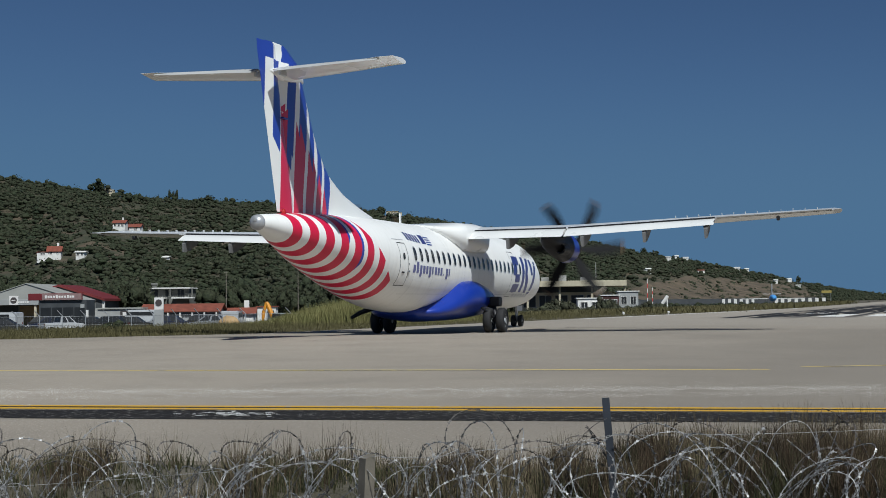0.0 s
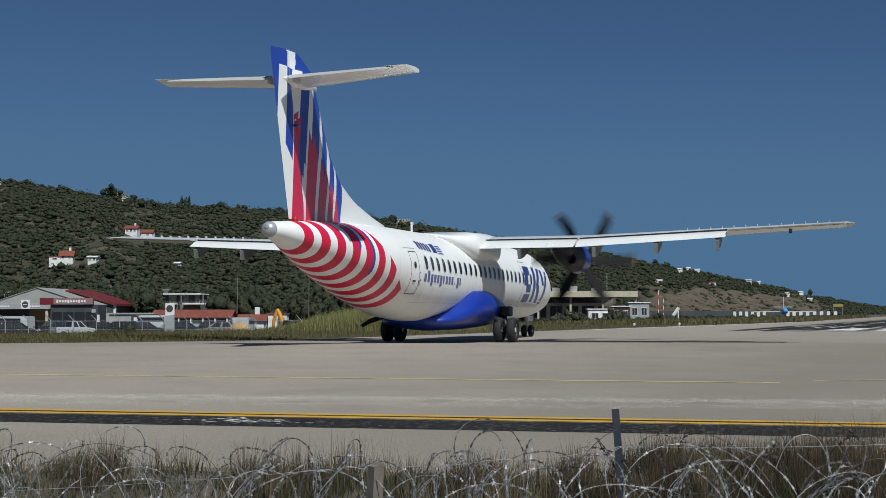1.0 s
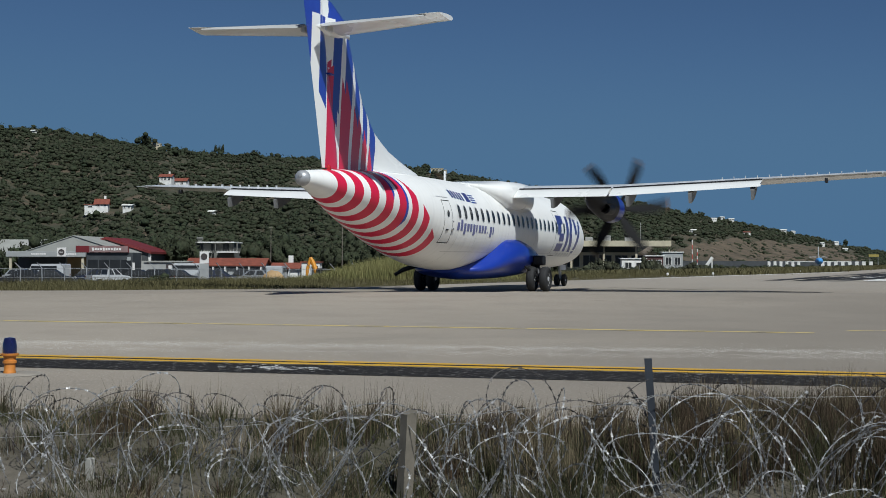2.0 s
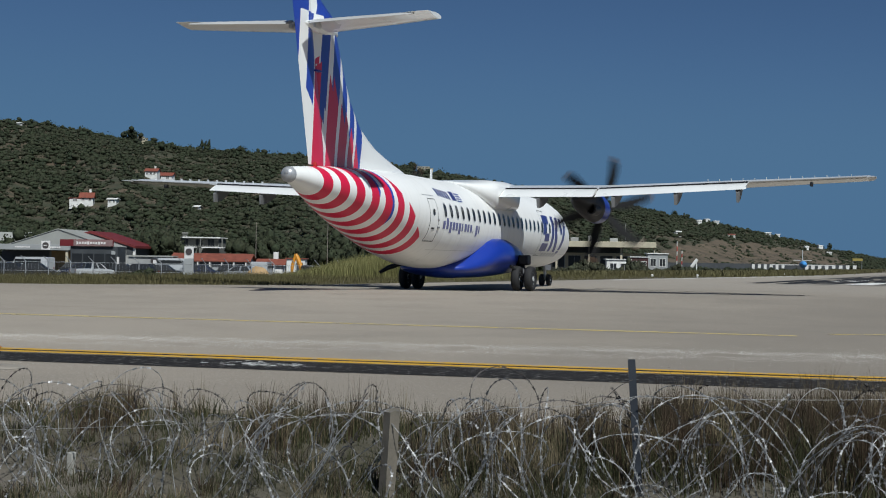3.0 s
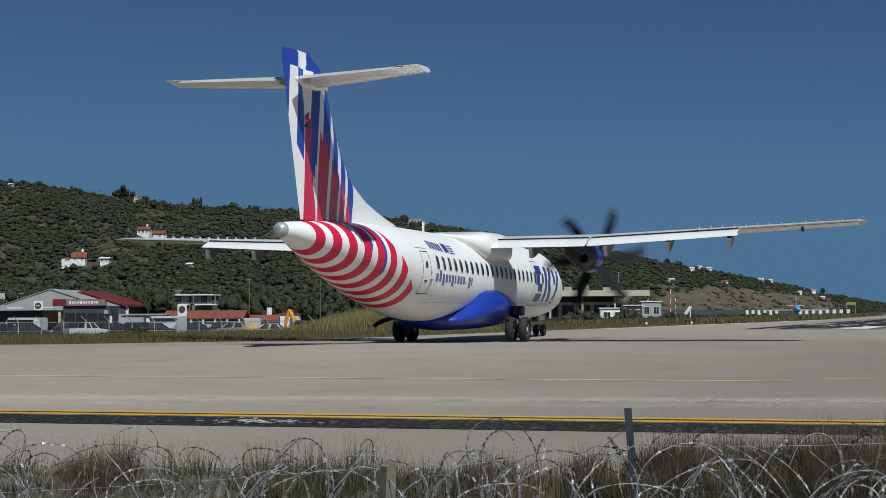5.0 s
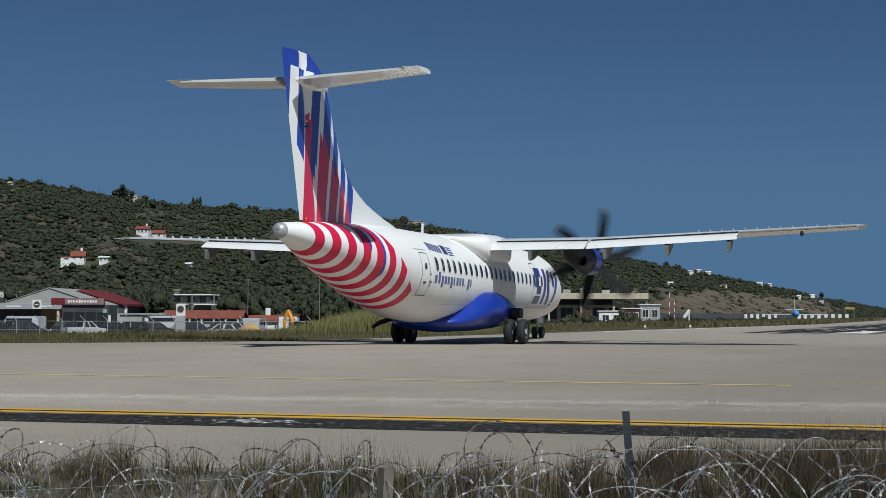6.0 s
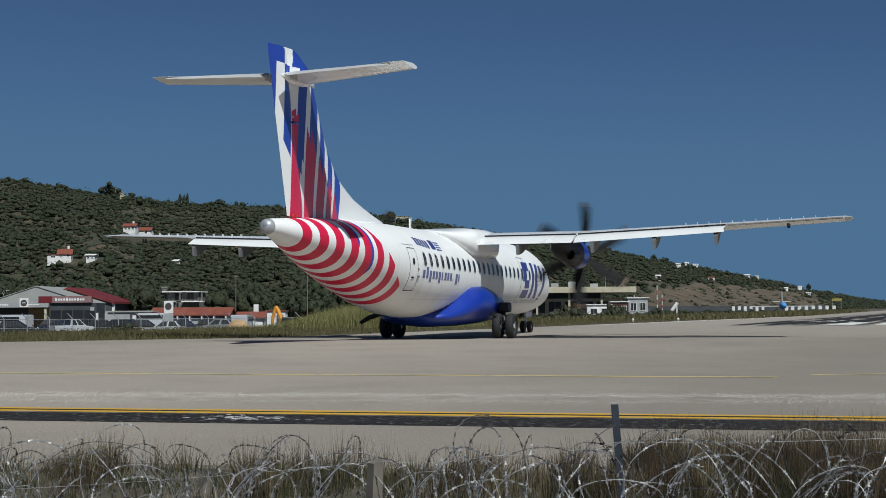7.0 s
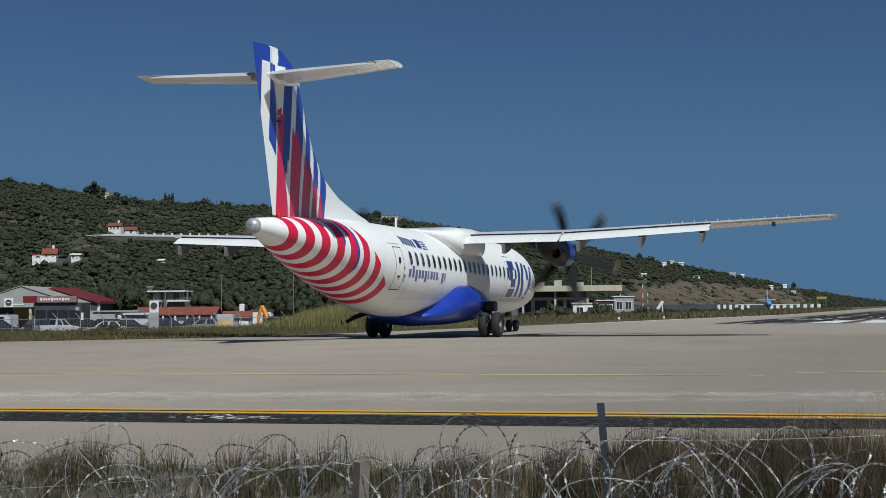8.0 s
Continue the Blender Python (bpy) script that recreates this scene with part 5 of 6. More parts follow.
# ---- vehicles ----
def car(label, m, paint, length=4.2, width=1.75, height=1.48, pickup=False, van=False, name="car"):
    c = thing(name, label, "car", m)
    L, W = length / 2, width / 2
    if van:
        side = [(-L, 0.3), (-L, height - 0.1), (-L + 0.2, height), (L - 1.1, height), (L - 0.55, 1.15), (L - 0.05, 0.95), (L, 0.3)]
    elif pickup:
        side = [(-L, 0.45), (-L, 1.02), (-0.55, 1.02), (0.0, 1.02), (L - 1.25, 1.02), (L - 0.15, 0.9), (L, 0.45)]
    else:
        side = [(-L, 0.35), (-L + 0.02, 0.9), (-L + 0.35, 1.0), (0.0, 0.98), (L - 1.2, 0.95), (L - 0.2, 0.78), (L, 0.35)]
    bm = bmesh.new()
    rows = []
    for k, f in ((-1, 0.9), (-0.96, 1.0), (0.96, 1.0), (1, 0.9)):
        rows.append([bm.verts.new((x * (1 if abs(k) < 1 else 0.985), k * W, 0.62 + (z - 0.62) * (1 if abs(k) < 1 else 0.93))) for x, z in side])
    skin(bm, rows)
    body = part("body", bm, paint, c)
    if not van:
        x0, x1, r0, r1 = (-0.5, 1.25, -0.35, 0.55) if pickup else (-L + 0.25, L - 1.15, -L + 0.75, L - 1.95)
        bm = bmesh.new()
        lo = 1.0 if pickup else 0.94
        rows = [[bm.verts.new(p) for p in ((x0, s * W * 0.95, lo), (x1, s * W * 0.95, lo), (r1, s * W * 0.78, height), (r0, s * W * 0.78, height))] for s in (-1, 1)]
        skin(bm, rows)
        part("cabin", bm, paint, c)
        for s in (-1, 1):
            bm = bmesh.new()
            q = [Vector((x0, s * W * 0.955, lo)), Vector((x1, s * W * 0.955, lo)), Vector((r1, s * W * 0.785, height)), Vector((r0, s * W * 0.785, height))]
            for a0, a1 in ((0.06, 0.48), (0.52, 0.94)):
                pts = [q[0].lerp(q[1], a0), q[0].lerp(q[1], a1), q[3].lerp(q[2], a1), q[3].lerp(q[2], a0)]
                pts = [p.lerp(sum(pts, Vector()) / 4, 0.12) + Vector((0, s * 0.012, 0)) for p in pts]
                bm.faces.new([bm.verts.new(p) for p in pts])
            part("side_glass", bm, M_PANE, c, smooth=False)
        for a, b in (((x1, lo), (r1, height)), ((x0, lo), (r0, height))):
            bm = bmesh.new()
            out = 0.012 if a[0] > 0 else -0.012
            bm.faces.new([bm.verts.new((a[0] + (b[0] - a[0]) * f + out, y * W * (0.95 - 0.17 * f), a[1] + (b[1] - a[1]) * f + 0.008)) for y, f in ((-0.88, 0.1), (0.88, 0.1), (0.9, 0.9), (-0.9, 0.9))])
            part("windscreen", bm, M_PANE, c, smooth=False)
    else:
        for s in (-1, 1):
            part("side_glass", box(length * 0.66, 0.02, 0.5, -0.1, s * (W + 0.004), height - 0.5), M_PANE, c, smooth=False)
        bm = bmesh.new()
        bm.faces.new([bm.verts.new(p) for p in ((L - 1.06, -W * 0.85, height - 0.08), (L - 1.06, W * 0.85, height - 0.08), (L - 0.56, W * 0.9, 1.2), (L - 0.56, -W * 0.9, 1.2))])
        part("windscreen", bm, M_PANE, c, smooth=False)
    for s in (-1, 1):
        part("headlamp", box(0.08, 0.3, 0.14, L - 0.06, s * W * 0.68, 0.72, 0.02), M_PALEBAR, c)
        part("tail_lamp", box(0.06, 0.22, 0.2, -L + 0.01, s * W * 0.75, 0.82, 0.02), M_REDSIGN, c)
        for x in (-L + 0.75, L - 0.8):
            ty = part("wheel", lathe([(-0.1, 0.16), (-0.1, 0.3), (-0.06, 0.32), (0.06, 0.32), (0.1, 0.3), (0.1, 0.16)], 18, "y"), M_RUBBER, c)
            ty.location = (x, s * (W - 0.08), 0.32)
            rm = part("rim", lathe([(-0.09, 0.02), (-0.09, 0.19), (0.09, 0.19), (0.09, 0.02)], 14, "y"), M_GALV, ty)
    part("bumper", box(0.14, width * 0.96, 0.2, L - 0.02, 0, 0.45, 0.04), M_SHOPDARK, c)
    return c


car("white pickup parked behind the fence", stand(-39.6, 140, LOW, 42), M_CARWHITE, 4.4, 1.75, 1.65, pickup=True)
car("dark estate car parked behind the fence", stand(-35.2, 141, LOW, 175), M_CARDARK, 4.4, 1.8, 1.6)
car("dark hatchback parked behind the fence", stand(-37.6, 146, LOW, 0), M_CARDARK, 4.0, 1.7, 1.5)
car("white minibus parked under the shed roof", stand(-52.6, 160, LOW, 168), M_CARWHITE, 5.2, 1.95, 2.1, van=True)
car("white van parked beside the store", stand(-36.6, 163, LOW, 185), M_CARWHITE, 4.8, 1.9, 2.2, van=True)
car("silver hatchback parked by the sign", stand(-30.8, 150, LOW, 5), M_CARGREY, 4.0, 1.7, 1.5)
car("dark blue hatchback parked behind the fence", stand(-42.8, 146, LOW, 178), M_CARBLUE, 4.0, 1.7, 1.5)
car("dark hatchback parked by the low row", stand(-27.0, 152, LOW, 0), M_CARDARK, 3.9, 1.7, 1.5)
car("white van parked by the low row", stand(-24.4, 156, LOW, 90), M_CARWHITE, 4.6, 1.9, 1.95, van=True)
car("dark hatchback in front of the shop", stand(-46.4, 158, LOW, 8), M_CARDARK, 4.1, 1.7, 1.5)
# six invented cars, mostly dark, filling in for the shadowy band before the buildings
for u, d, turn, paint, lab in ((-44.6, 138, 4, M_CARDARK, "dark hatchback parked behind the fence"), (-48.4, 139, 176, M_CARDARK, "dark estate car parked behind the fence"), (-32.6, 143, 2, M_CARDARK, "dark hatchback parked behind the fence"), (-25.2, 144, 178, M_CARGREY, "silver hatchback parked behind the fence"), (-29.0, 146, 0, M_CARBLUE, "blue hatchback parked behind the fence"), (-50.6, 146, 0, M_CARGREY, "silver hatchback parked near the shed")):
    car(lab, stand(u, d, LOW, turn), paint, 4.2, 1.72, 1.52)
driven = car("white hatchback driving along the road behind the fence", stand(-34.2, 130, LOW, 180), M_CARWHITE, 4.0, 1.7, 1.5)

# ---- houses on the hill ----


def on_hill(s, rise, turn=0.0, lift=0.3):
    p, q = hill_spot(s, rise)
    return pose(p.x, p.y, p.z + lift, 0, 0, 17.714 + turn)


villa("white hillside villa with a red tiled roof and gable", on_hill(-0.2875, 0.035, 10, 0.8), 10, 8, 3.4, 6.4, M_TILEROOF, M_PLASTER, [(-2, 2.0, 1.2, 1.4), (2, 2.0, 1.2, 1.4)], "x", True, (7, 5, 2.2, -7, -3), 0.45)
villa("low white outbuilding on the hillside", on_hill(-0.268, 0.0355, 0), 5, 4, 2.4, 2.9, M_PLASTER, M_PLASTER, [(-1, 1.3, 0.8, 1), (1, 1.3, 0.8, 1)], "x", False, None, 0.6)
villa("hillside house with a red tiled roof and white walls", on_hill(-0.239, 0.0545, 0), 9, 8, 5.2, 7.0, M_TILEROOF, M_PLASTER, [(-2.4, 3.6, 1.3, 1.6), (0, 3.6, 1.3, 1.6), (2.4, 3.6, 1.3, 1.6)], "x", True, None, 0.55)
villa("hillside house with a low red tiled roof", on_hill(-0.2295, 0.053, 0), 7, 9, 3.2, 4.8, M_TILEROOF, M_PLASTER, [(-2, 2, 1.2, 1.4), (2, 2, 1.2, 1.4)], "x", False, None, 0.7)
villa("yellow villa on the crest of the hill", on_hill(-0.25, 0.0850, 0), 9, 8, 4.6, 5.0, M_CREAM, M_CREAM, [(-2.4, 3, 1.2, 1.5), (0, 3, 1.2, 1.5), (2.4, 3, 1.2, 1.5)], "x", False, (5, 5, 3.0, 6, -1), 0.52)
villa("flat-roofed house on the ridge", on_hill(-0.0375, 0.0655, 0), 9, 12, 4.4, 4.8, M_CREAM, M_CREAM, [(-3, 3, 1.6, 1.5), (0, 3, 1.6, 1.5), (3, 3, 1.6, 1.5)], "x", False, (14, 5, 2.4, 3, -5), 0.6)
for s, r, lab in ((0.172, 0.031, "white house high on the far hill"), (0.179, 0.030, "white house high on the far hill"), (0.217, 0.0205, "white and pink house on the far hill"), (0.166, 0.0285, "white house high on the far hill"), (0.224, 0.0195, "white house high on the far hill"),
                  (0.150, 0.0195, "white terrace on the far hill"), (0.19, 0.0185, "white terrace on the far hill"), (0.245, 0.011, "pale house low on the far hill"), (0.262, 0.007, "pale house low on the far hill"), (0.255, 0.012, "pale house low on the far hill"), (-0.3395, 0.09, "white house high on the hill"), (-0.205, 0.0335, "pale ruined house among the trees")):
    villa(lab, on_hill(s, r, rnd.uniform(-20, 20), 1.8 if s > 0 else 0.3), rnd.uniform(6, 9), rnd.uniform(8, 13) if s > 0 else 7, 3.4, 4.6, M_TILEROOF if rnd.random() < 0.25 else M_PLASTER, M_PLASTER, [(-2, 1.9, 1.2, 1.4), (1.6, 1.9, 1.2, 1.4)], "x", False, None, 0.46 if s > 0 else 0.26)

# ---- terminal side of the field ----
term = thing("terminal", "low cream terminal with a wide flat roof and glazed front", "building", stand(19.2, 310, LOW, -4))
part("wall", box(54, 14, 4.6, -8, 4, 2.3), M_CREAM, term, smooth=False)
part("roof", box(62, 20, 1.3, -9, 2, 6.5, 0.05), M_CREAM, term, "wide cream roof slab", smooth=False)
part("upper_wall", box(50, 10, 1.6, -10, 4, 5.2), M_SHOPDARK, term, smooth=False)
for k in range(14):
    add_window(term, -32 + k * 3.6, -3.0, 2.6, 2.7, 2.6, M_GREYWALL)
for k in range(9):
    part("pillar", box(0.45, 0.45, 5.85, -36 + k * 7.2, -6.5, 2.93), M_CREAM, term, smooth=False)
for x, h in ((-22, 1.2), (-3, 1.6), (4, 1.0), (8, 1.4), (13, 0.9)):
    part("roof_plant", box(1.8, 1.5, h, x, 3, 7.15 + h / 2, 0.05), M_GREYWALL, term)
M_MAROON = mk("dark_red_board_wall", (0.07, 0.025, 0.025), 0.8, 0.2, 0.8, 10, 0.1)
for u, d, w, h, mat, lab in ((28.0, 262, 4.6, 3.0, M_PLASTER, "white field cabin with a wide roof"), (34.2, 280, 3.6, 3.6, M_MAROON, "small dark red cabin with a pale notice board"), (38.6, 285, 4.2, 4.4, M_SIGNGREY, "grey container cabin standing upright")):
    c = thing("field_cabin", lab, "cabin", stand(u, d, LOW))
    part("wall", box(w, 3, h, 0, 0, h / 2, 0.03), mat, c, smooth=False)
    part("roof", box(w + 0.5, 3.5, 0.2, 0, 0, h + 0.1, 0.02), M_PLASTER, c, smooth=False)
    for x in (-w * 0.22, w * 0.24):
        add_window(c, x, -1.5, h * 0.6, w * 0.26, h * 0.35)
M_MASTRED = mk("red_mast_paint", (0.5, 0.05, 0.04), 0.6, 0.15, 1, 8, 0.0)
for x, h in ((-30, 3.2), (-27.5, 4.4), (-5, 5.0), (-4.2, 3.6), (15.5, 4.2)):
    part("roof_mast", tube([(x, -2, 7.1), (x, -2, 7.15 + h)], 0.07, 6), M_GREYWALL, term)
for u, d, h in ((43.6, 290, 7.2), (46.2, 300, 5.4)):
    mast = thing("banded_mast", "thin mast with red and white bands", "mast", stand(u, d, LOW), "banded masts")
    for k in range(7):
        part("band", tube([(0, 0, k * h / 7), (0, 0, (k + 1) * h / 7)], 0.09, 8), M_MASTRED if k % 2 else M_PLASTER, mast)
steps = thing("boarding_steps", "white mobile boarding steps", "steps", stand(43.6, 270, LOW, 0))
part("ramp", tube([(-1.2, 0, 0.3), (1.0, 0, 3.4)], 0.35, 6), M_PLASTER, steps)
part("stand", box(1.6, 1.4, 0.5, 0.2, 0, 0.25), M_GALV, steps)
part("leg", box(0.2, 0.2, 3.0, 0.9, 0, 1.6), M_PLASTER, steps)
block_far = thing("barrier", "white panel of a blast barrier at the field edge", "barrier", stand(117.84, 480, -0.9), "white panels along the field edge")
part("panel", box(1.15, 0.5, 2.1, 0, 0, 1.05, 0.04), M_PLASTER, block_far, smooth=False)
for k in range(7):
    copy_thing(block_far, stand(120.0 + k * 2.16, 480 - k, -0.9))
for k in range(6):
    copy_thing(block_far, stand(115.6 + k * 2.43, 560, -0.9))
long_wall = thing("boundary_wall", "long dark wall behind the white panels", "wall", stand(108, 575, -1.2))
part("wall", box(88, 0.6, 2.6, 8, 6, 1.3), M_SHOPDARK, long_wall, smooth=False)
far_jet = thing("small_airliner", "small light blue aircraft parked far off", "aircraft", stand(110.5, 455, -0.9, 168))
M_SKYBLUE = mk("light_blue_aircraft_paint", (0.10, 0.35, 0.75), 0.35, 0.1, 1, 8, 0.0)
part("fuselage", lathe([(-9, 0.2), (-7, 0.75), (-3, 1.15), (5, 1.15), (7.5, 0.85), (8.8, 0.2)], 16, "y"), M_SKYBLUE, far_jet).location = (0, 0, 2.2)
part("wing", box(20, 2.2, 0.25, 0, 0, 2.0, 0.05), M_PLASTER, far_jet)
part("fin", box(0.25, 2.2, 4.6, 0, -8, 4.8, 0.05), M_GREYPAINT, far_jet)
part("tailplane", box(6, 1.3, 0.2, 0, -8.3, 3.6, 0.04), M_PLASTER, far_jet)
for x, y in ((-2, -1), (2, -1), (0, 6)):
    part("wheel", lathe([(-0.2, 0.05), (-0.2, 0.45), (0.2, 0.45), (0.2, 0.05)], 12), M_RUBBER, far_jet).location = (x, y, 0.45)
    part("leg", tube([(x, y, 0.45), (x, y, 1.6)], 0.09, 6), M_GALV, far_jet)
board = thing("field_sign", "yellow field sign on posts", "sign", stand(130, 460, 0))
part("board", box(3.4, 0.2, 0.85, 0, 0, 3.2, 0.02), mk("yellow_board", (0.30, 0.24, 0.06), 0.6, 0.1, 1, 8, 0), board, smooth=False)
for x in (-1.5, 1.5):
    part("post", tube([(x, 0.15, -1.2), (x, 0.15, 3.4)], 0.08, 6), M_GALV, board)
for x, y, lab in ((-2.2, 55, "white runway edge light"), (0.4, 60, "white runway edge light"), (4.2, 92, "white runway edge light")):
    lt = thing("edge_light", lab, "light", pose(x - 1.2, y, ground_z(x - 1.2, y) - 0.12), "white runway edge lights")
    part("base", lathe([(0, 0.08), (0.2, 0.08), (0.22, 0.04)], 12, "z"), M_PLASTER, lt)
    part("lens", lathe([(0.22, 0.1), (0.3, 0.1), (0.36, 0.04)], 12, "z"), M_PALEBAR, lt)

# shrubs before the terminal, trees at the hill's foot, tall weeds on the field
FINE = [crown_shape(24, 520, 1.0, True) for k in range(4)]
bush = [(*place(u, d, LOW + 0.35)[:], s, s * rnd.uniform(0.8, 1.2), rnd.uniform(0, 6), rnd.randrange(4)) for u, d, s in [(rnd.uniform(12, 42), rnd.uniform(195, 250), rnd.uniform(0.7, 1.9)) for i in range(80)]]
bush += [(*place(q * 228, 228, LOW + 1.0)[:], 1.5, h, q * 60, k % 4) for k, (q, h) in enumerate(((0.078, 2.2), (0.083, 2.6), (0.088, 2.3), (0.0925, 1.9), (0.1165, 2.6), (0.1205, 3.0), (0.1245, 2.0), (0.150, 1.8)))]
scatter("shrubs", FINE, bush, M_OLIVE, "grey-green shrubs before the terminal", "shrubs")
bush = [(*place(u, d, LOW + 0.4)[:], s, s * 0.8, rnd.uniform(0, 6), rnd.randrange(4)) for u, d, s in [(rnd.uniform(46, 150), rnd.uniform(280, 440), rnd.uniform(1.0, 2.0)) for i in range(160)]]
scatter("low_scrub", FINE, bush, M_WOOD, "low dark scrub along the field edge", "shrubs")
foot = []
for i in range(190):
    d = rnd.uniform(205, 262)
    s = rnd.uniform(-0.5, 0.06)
    h = rnd.uniform(2.5, 4.6)
    if -0.225 < s < -0.165:
        continue
    foot.append((*place(s * d, d, LOW + h * 0.75)[:], h * 0.8, h, rnd.uniform(0, 6), rnd.randrange(4)))
crest = []
for s, q, w, h, k in ((-0.2557, 0.99, 4.2, 4.4, 0), (-0.173, 1.0, 3.0, 2.8, 1), (-0.2025, 1.0, 0.9, 3.8, 2), (-0.1975, 1.0, 0.9, 3.8, 3), (-0.2, 1.0, 0.9, 3.2, 0), (-0.13, 1.0, 2.4, 2.2, 2), (-0.046, 0.99, 3.2, 3.4, 3), (0.148, 1.0, 3, 4, 1), (0.262, 1.0, 2.5, 5, 2), (0.157, 1.0, 3, 3.4, 0)):
    p = hill(s, q)
    crest.append((p.x, p.y, p.z + h * 0.7, w, h, s * 9, k))
scatter("crest_trees", FINE, crest, M_PINE, "dark trees standing out on the crest", "trees")
scatter("foot_trees", FINE, foot, M_WOOD, "dark broad-leaved trees at the foot of the hill", "woods")
# ---- grass ----


def grass_mat(name, low, high, tip):
    m, n, l, b = nodes_of(name)
    g = n.new("ShaderNodeNewGeometry").outputs["Random Per Island"]
    c = mixer(n, l, g, low, high)
    c = mixer(n, l, ramp(n, l, noise_of(n, l, 1.7, 3), 0.4, 0.65), c, tip)
    l.new(c, b.inputs["Base Color"])
    b.inputs["Roughness"].default_value = 0.75
    b.inputs["Specular IOR Level"].default_value = 0.25
    return m


M_DRYGRASS = grass_mat("dry_brown_grass", (0.072, 0.06, 0.036), (0.25, 0.2, 0.125), (0.122, 0.1, 0.06))
M_GREENGRASS = grass_mat("olive_green_grass", (0.024, 0.027, 0.011), (0.078, 0.078, 0.033), (0.04, 0.042, 0.018))
M_BROWNGRASS = grass_mat("red_brown_grass", (0.028, 0.020, 0.012), (0.085, 0.056, 0.034), (0.042, 0.031, 0.019))
M_FIELD = grass_mat("field_weeds", (0.055, 0.05, 0.02), (0.125, 0.108, 0.048), (0.082, 0.075, 0.032))
M_REED = grass_mat("pale_reeds", (0.12, 0.115, 0.04), (0.22, 0.20, 0.08), (0.16, 0.16, 0.06))


def blades(rows, name, material, label, joints=3, category="grass"):
    """Grass blades as tapered bent strips: rows of root, lean, height, width, facing."""
    r = np.array(rows)
    n = len(r)
    vs = np.zeros((n, 2 * joints + 1, 3))
    fx, fy = np.cos(r[:, 7]), np.sin(r[:, 7])
    for j in range(joints):
        f = j / joints
        w = r[:, 6] * (1 - 0.75 * f) * 0.5
        for k, s in enumerate((-1, 1)):
            vs[:, 2 * j + k, 0] = r[:, 0] + r[:, 3] * f * f + s * w * fx
            vs[:, 2 * j + k, 1] = r[:, 1] + r[:, 4] * f * f + s * w * fy
            vs[:, 2 * j + k, 2] = r[:, 2] + r[:, 5] * f
    vs[:, -1, 0], vs[:, -1, 1], vs[:, -1, 2] = r[:, 0] + r[:, 3], r[:, 1] + r[:, 4], r[:, 2] + r[:, 5] * 0.97
    one = []
    for j in range(joints - 1):
        a = 2 * j
        one += [(a, a + 1, a + 3), (a, a + 3, a + 2)]
    one.append((2 * joints - 2, 2 * joints - 1, 2 * joints))
    fs = (np.array(one)[None] + (np.arange(n) * (2 * joints + 1))[:, None, None]).reshape(-1, 3)
    vs = vs.reshape(-1, 3)
    me = bpy.data.meshes.new(name)
    me.vertices.add(len(vs))
    me.vertices.foreach_set("co", vs.astype(np.float32).ravel())
    me.loops.add(len(fs) * 3)
    me.loops.foreach_set("vertex_index", fs.astype(np.int32).ravel())
    me.polygons.add(len(fs))
    me.polygons.foreach_set("loop_start", np.arange(len(fs), dtype=np.int32) * 3)
    me.update(calc_edges=True)
    me.materials.append(material)
    return tagged(new(name, me), label, category, kind="stuff")


def tuft(out, p, count, spread, height, width, lean=0.25):
    for i in range(count):
        a, d = rnd.uniform(0, 6.28), abs(rnd.gauss(0, spread))
        x, y = p.x + math.cos(a) * d, p.y + math.sin(a) * d
        h = height * rnd.uniform(0.45, 1.05)
        l = h * abs(rnd.gauss(0, lean))
        out.append((x, y, ground_z(x, y) - 0.02, math.cos(a) * l, math.sin(a) * l, h, width * rnd.uniform(0.7, 1.3), rnd.uniform(-0.6, 0.9)))


dry, green, brown = [], [], []
for i in range(520):
    u = rnd.uniform(-5.6, 2.4)
    n = rnd.uniform(7.5, 8.65) if u > -0.8 else rnd.uniform(7.5, 8.4)
    dens = 0.5 + 0.5 * noise.noise((u * 0.9, n * 0.5, 4)) + (0.4 if u > -0.8 else 0.0)
    if dens < (0.40 if u > -0.8 else 0.53):
        continue
    h = rnd.uniform(0.19, 0.36) * (0.75 + 0.5 * dens) * (1.12 if u > -0.6 else 1.0)
    tuft(brown if rnd.random() < (0.75 if u > -0.8 else 0.4) else dry, beside(u, n), int(30 + 46 * dens) if u > -0.8 else int(9 + 16 * dens), 0.055, h, 0.0034, 0.2)
    tuft(green, beside(u + rnd.uniform(-0.1, 0.1), n), int(20 + 20 * dens), 0.09, h * 0.6, 0.005, 0.35)
for i in range(300):
    u, n = rnd.uniform(-0.7, 2.6), rnd.uniform(7.5, 8.9)
    tuft((brown, green, dry)[i % 3], beside(u, n), 60, 0.085, rnd.uniform(0.18, 0.37), 0.0045, 0.22)
for i in range(60):
    u, n = rnd.uniform(-2.0, -0.6), rnd.uniform(7.4, 8.1)
    tuft((dry, brown, green)[i % 3], beside(u, n), 50, 0.08, rnd.uniform(0.14, 0.3), 0.0043, 0.22)
for i in range(900):
    u, n = rnd.uniform(-5.6, 2.2), rnd.uniform(6.5, 8.45)
    if -0.7 < u < -0.05 and n < 7.35 or noise.noise((u * 1.7, n * 1.7, 9)) < (-0.28 if n < 7.6 else -0.1 if u > -0.8 else 0.12):
        continue
    tuft(green if rnd.random() < 0.66 else brown if rnd.random() < 0.5 else dry, beside(u, n), 40, 0.085, rnd.uniform(0.07, 0.2 if n < 7.8 else 0.14), 0.0044, 0.5)
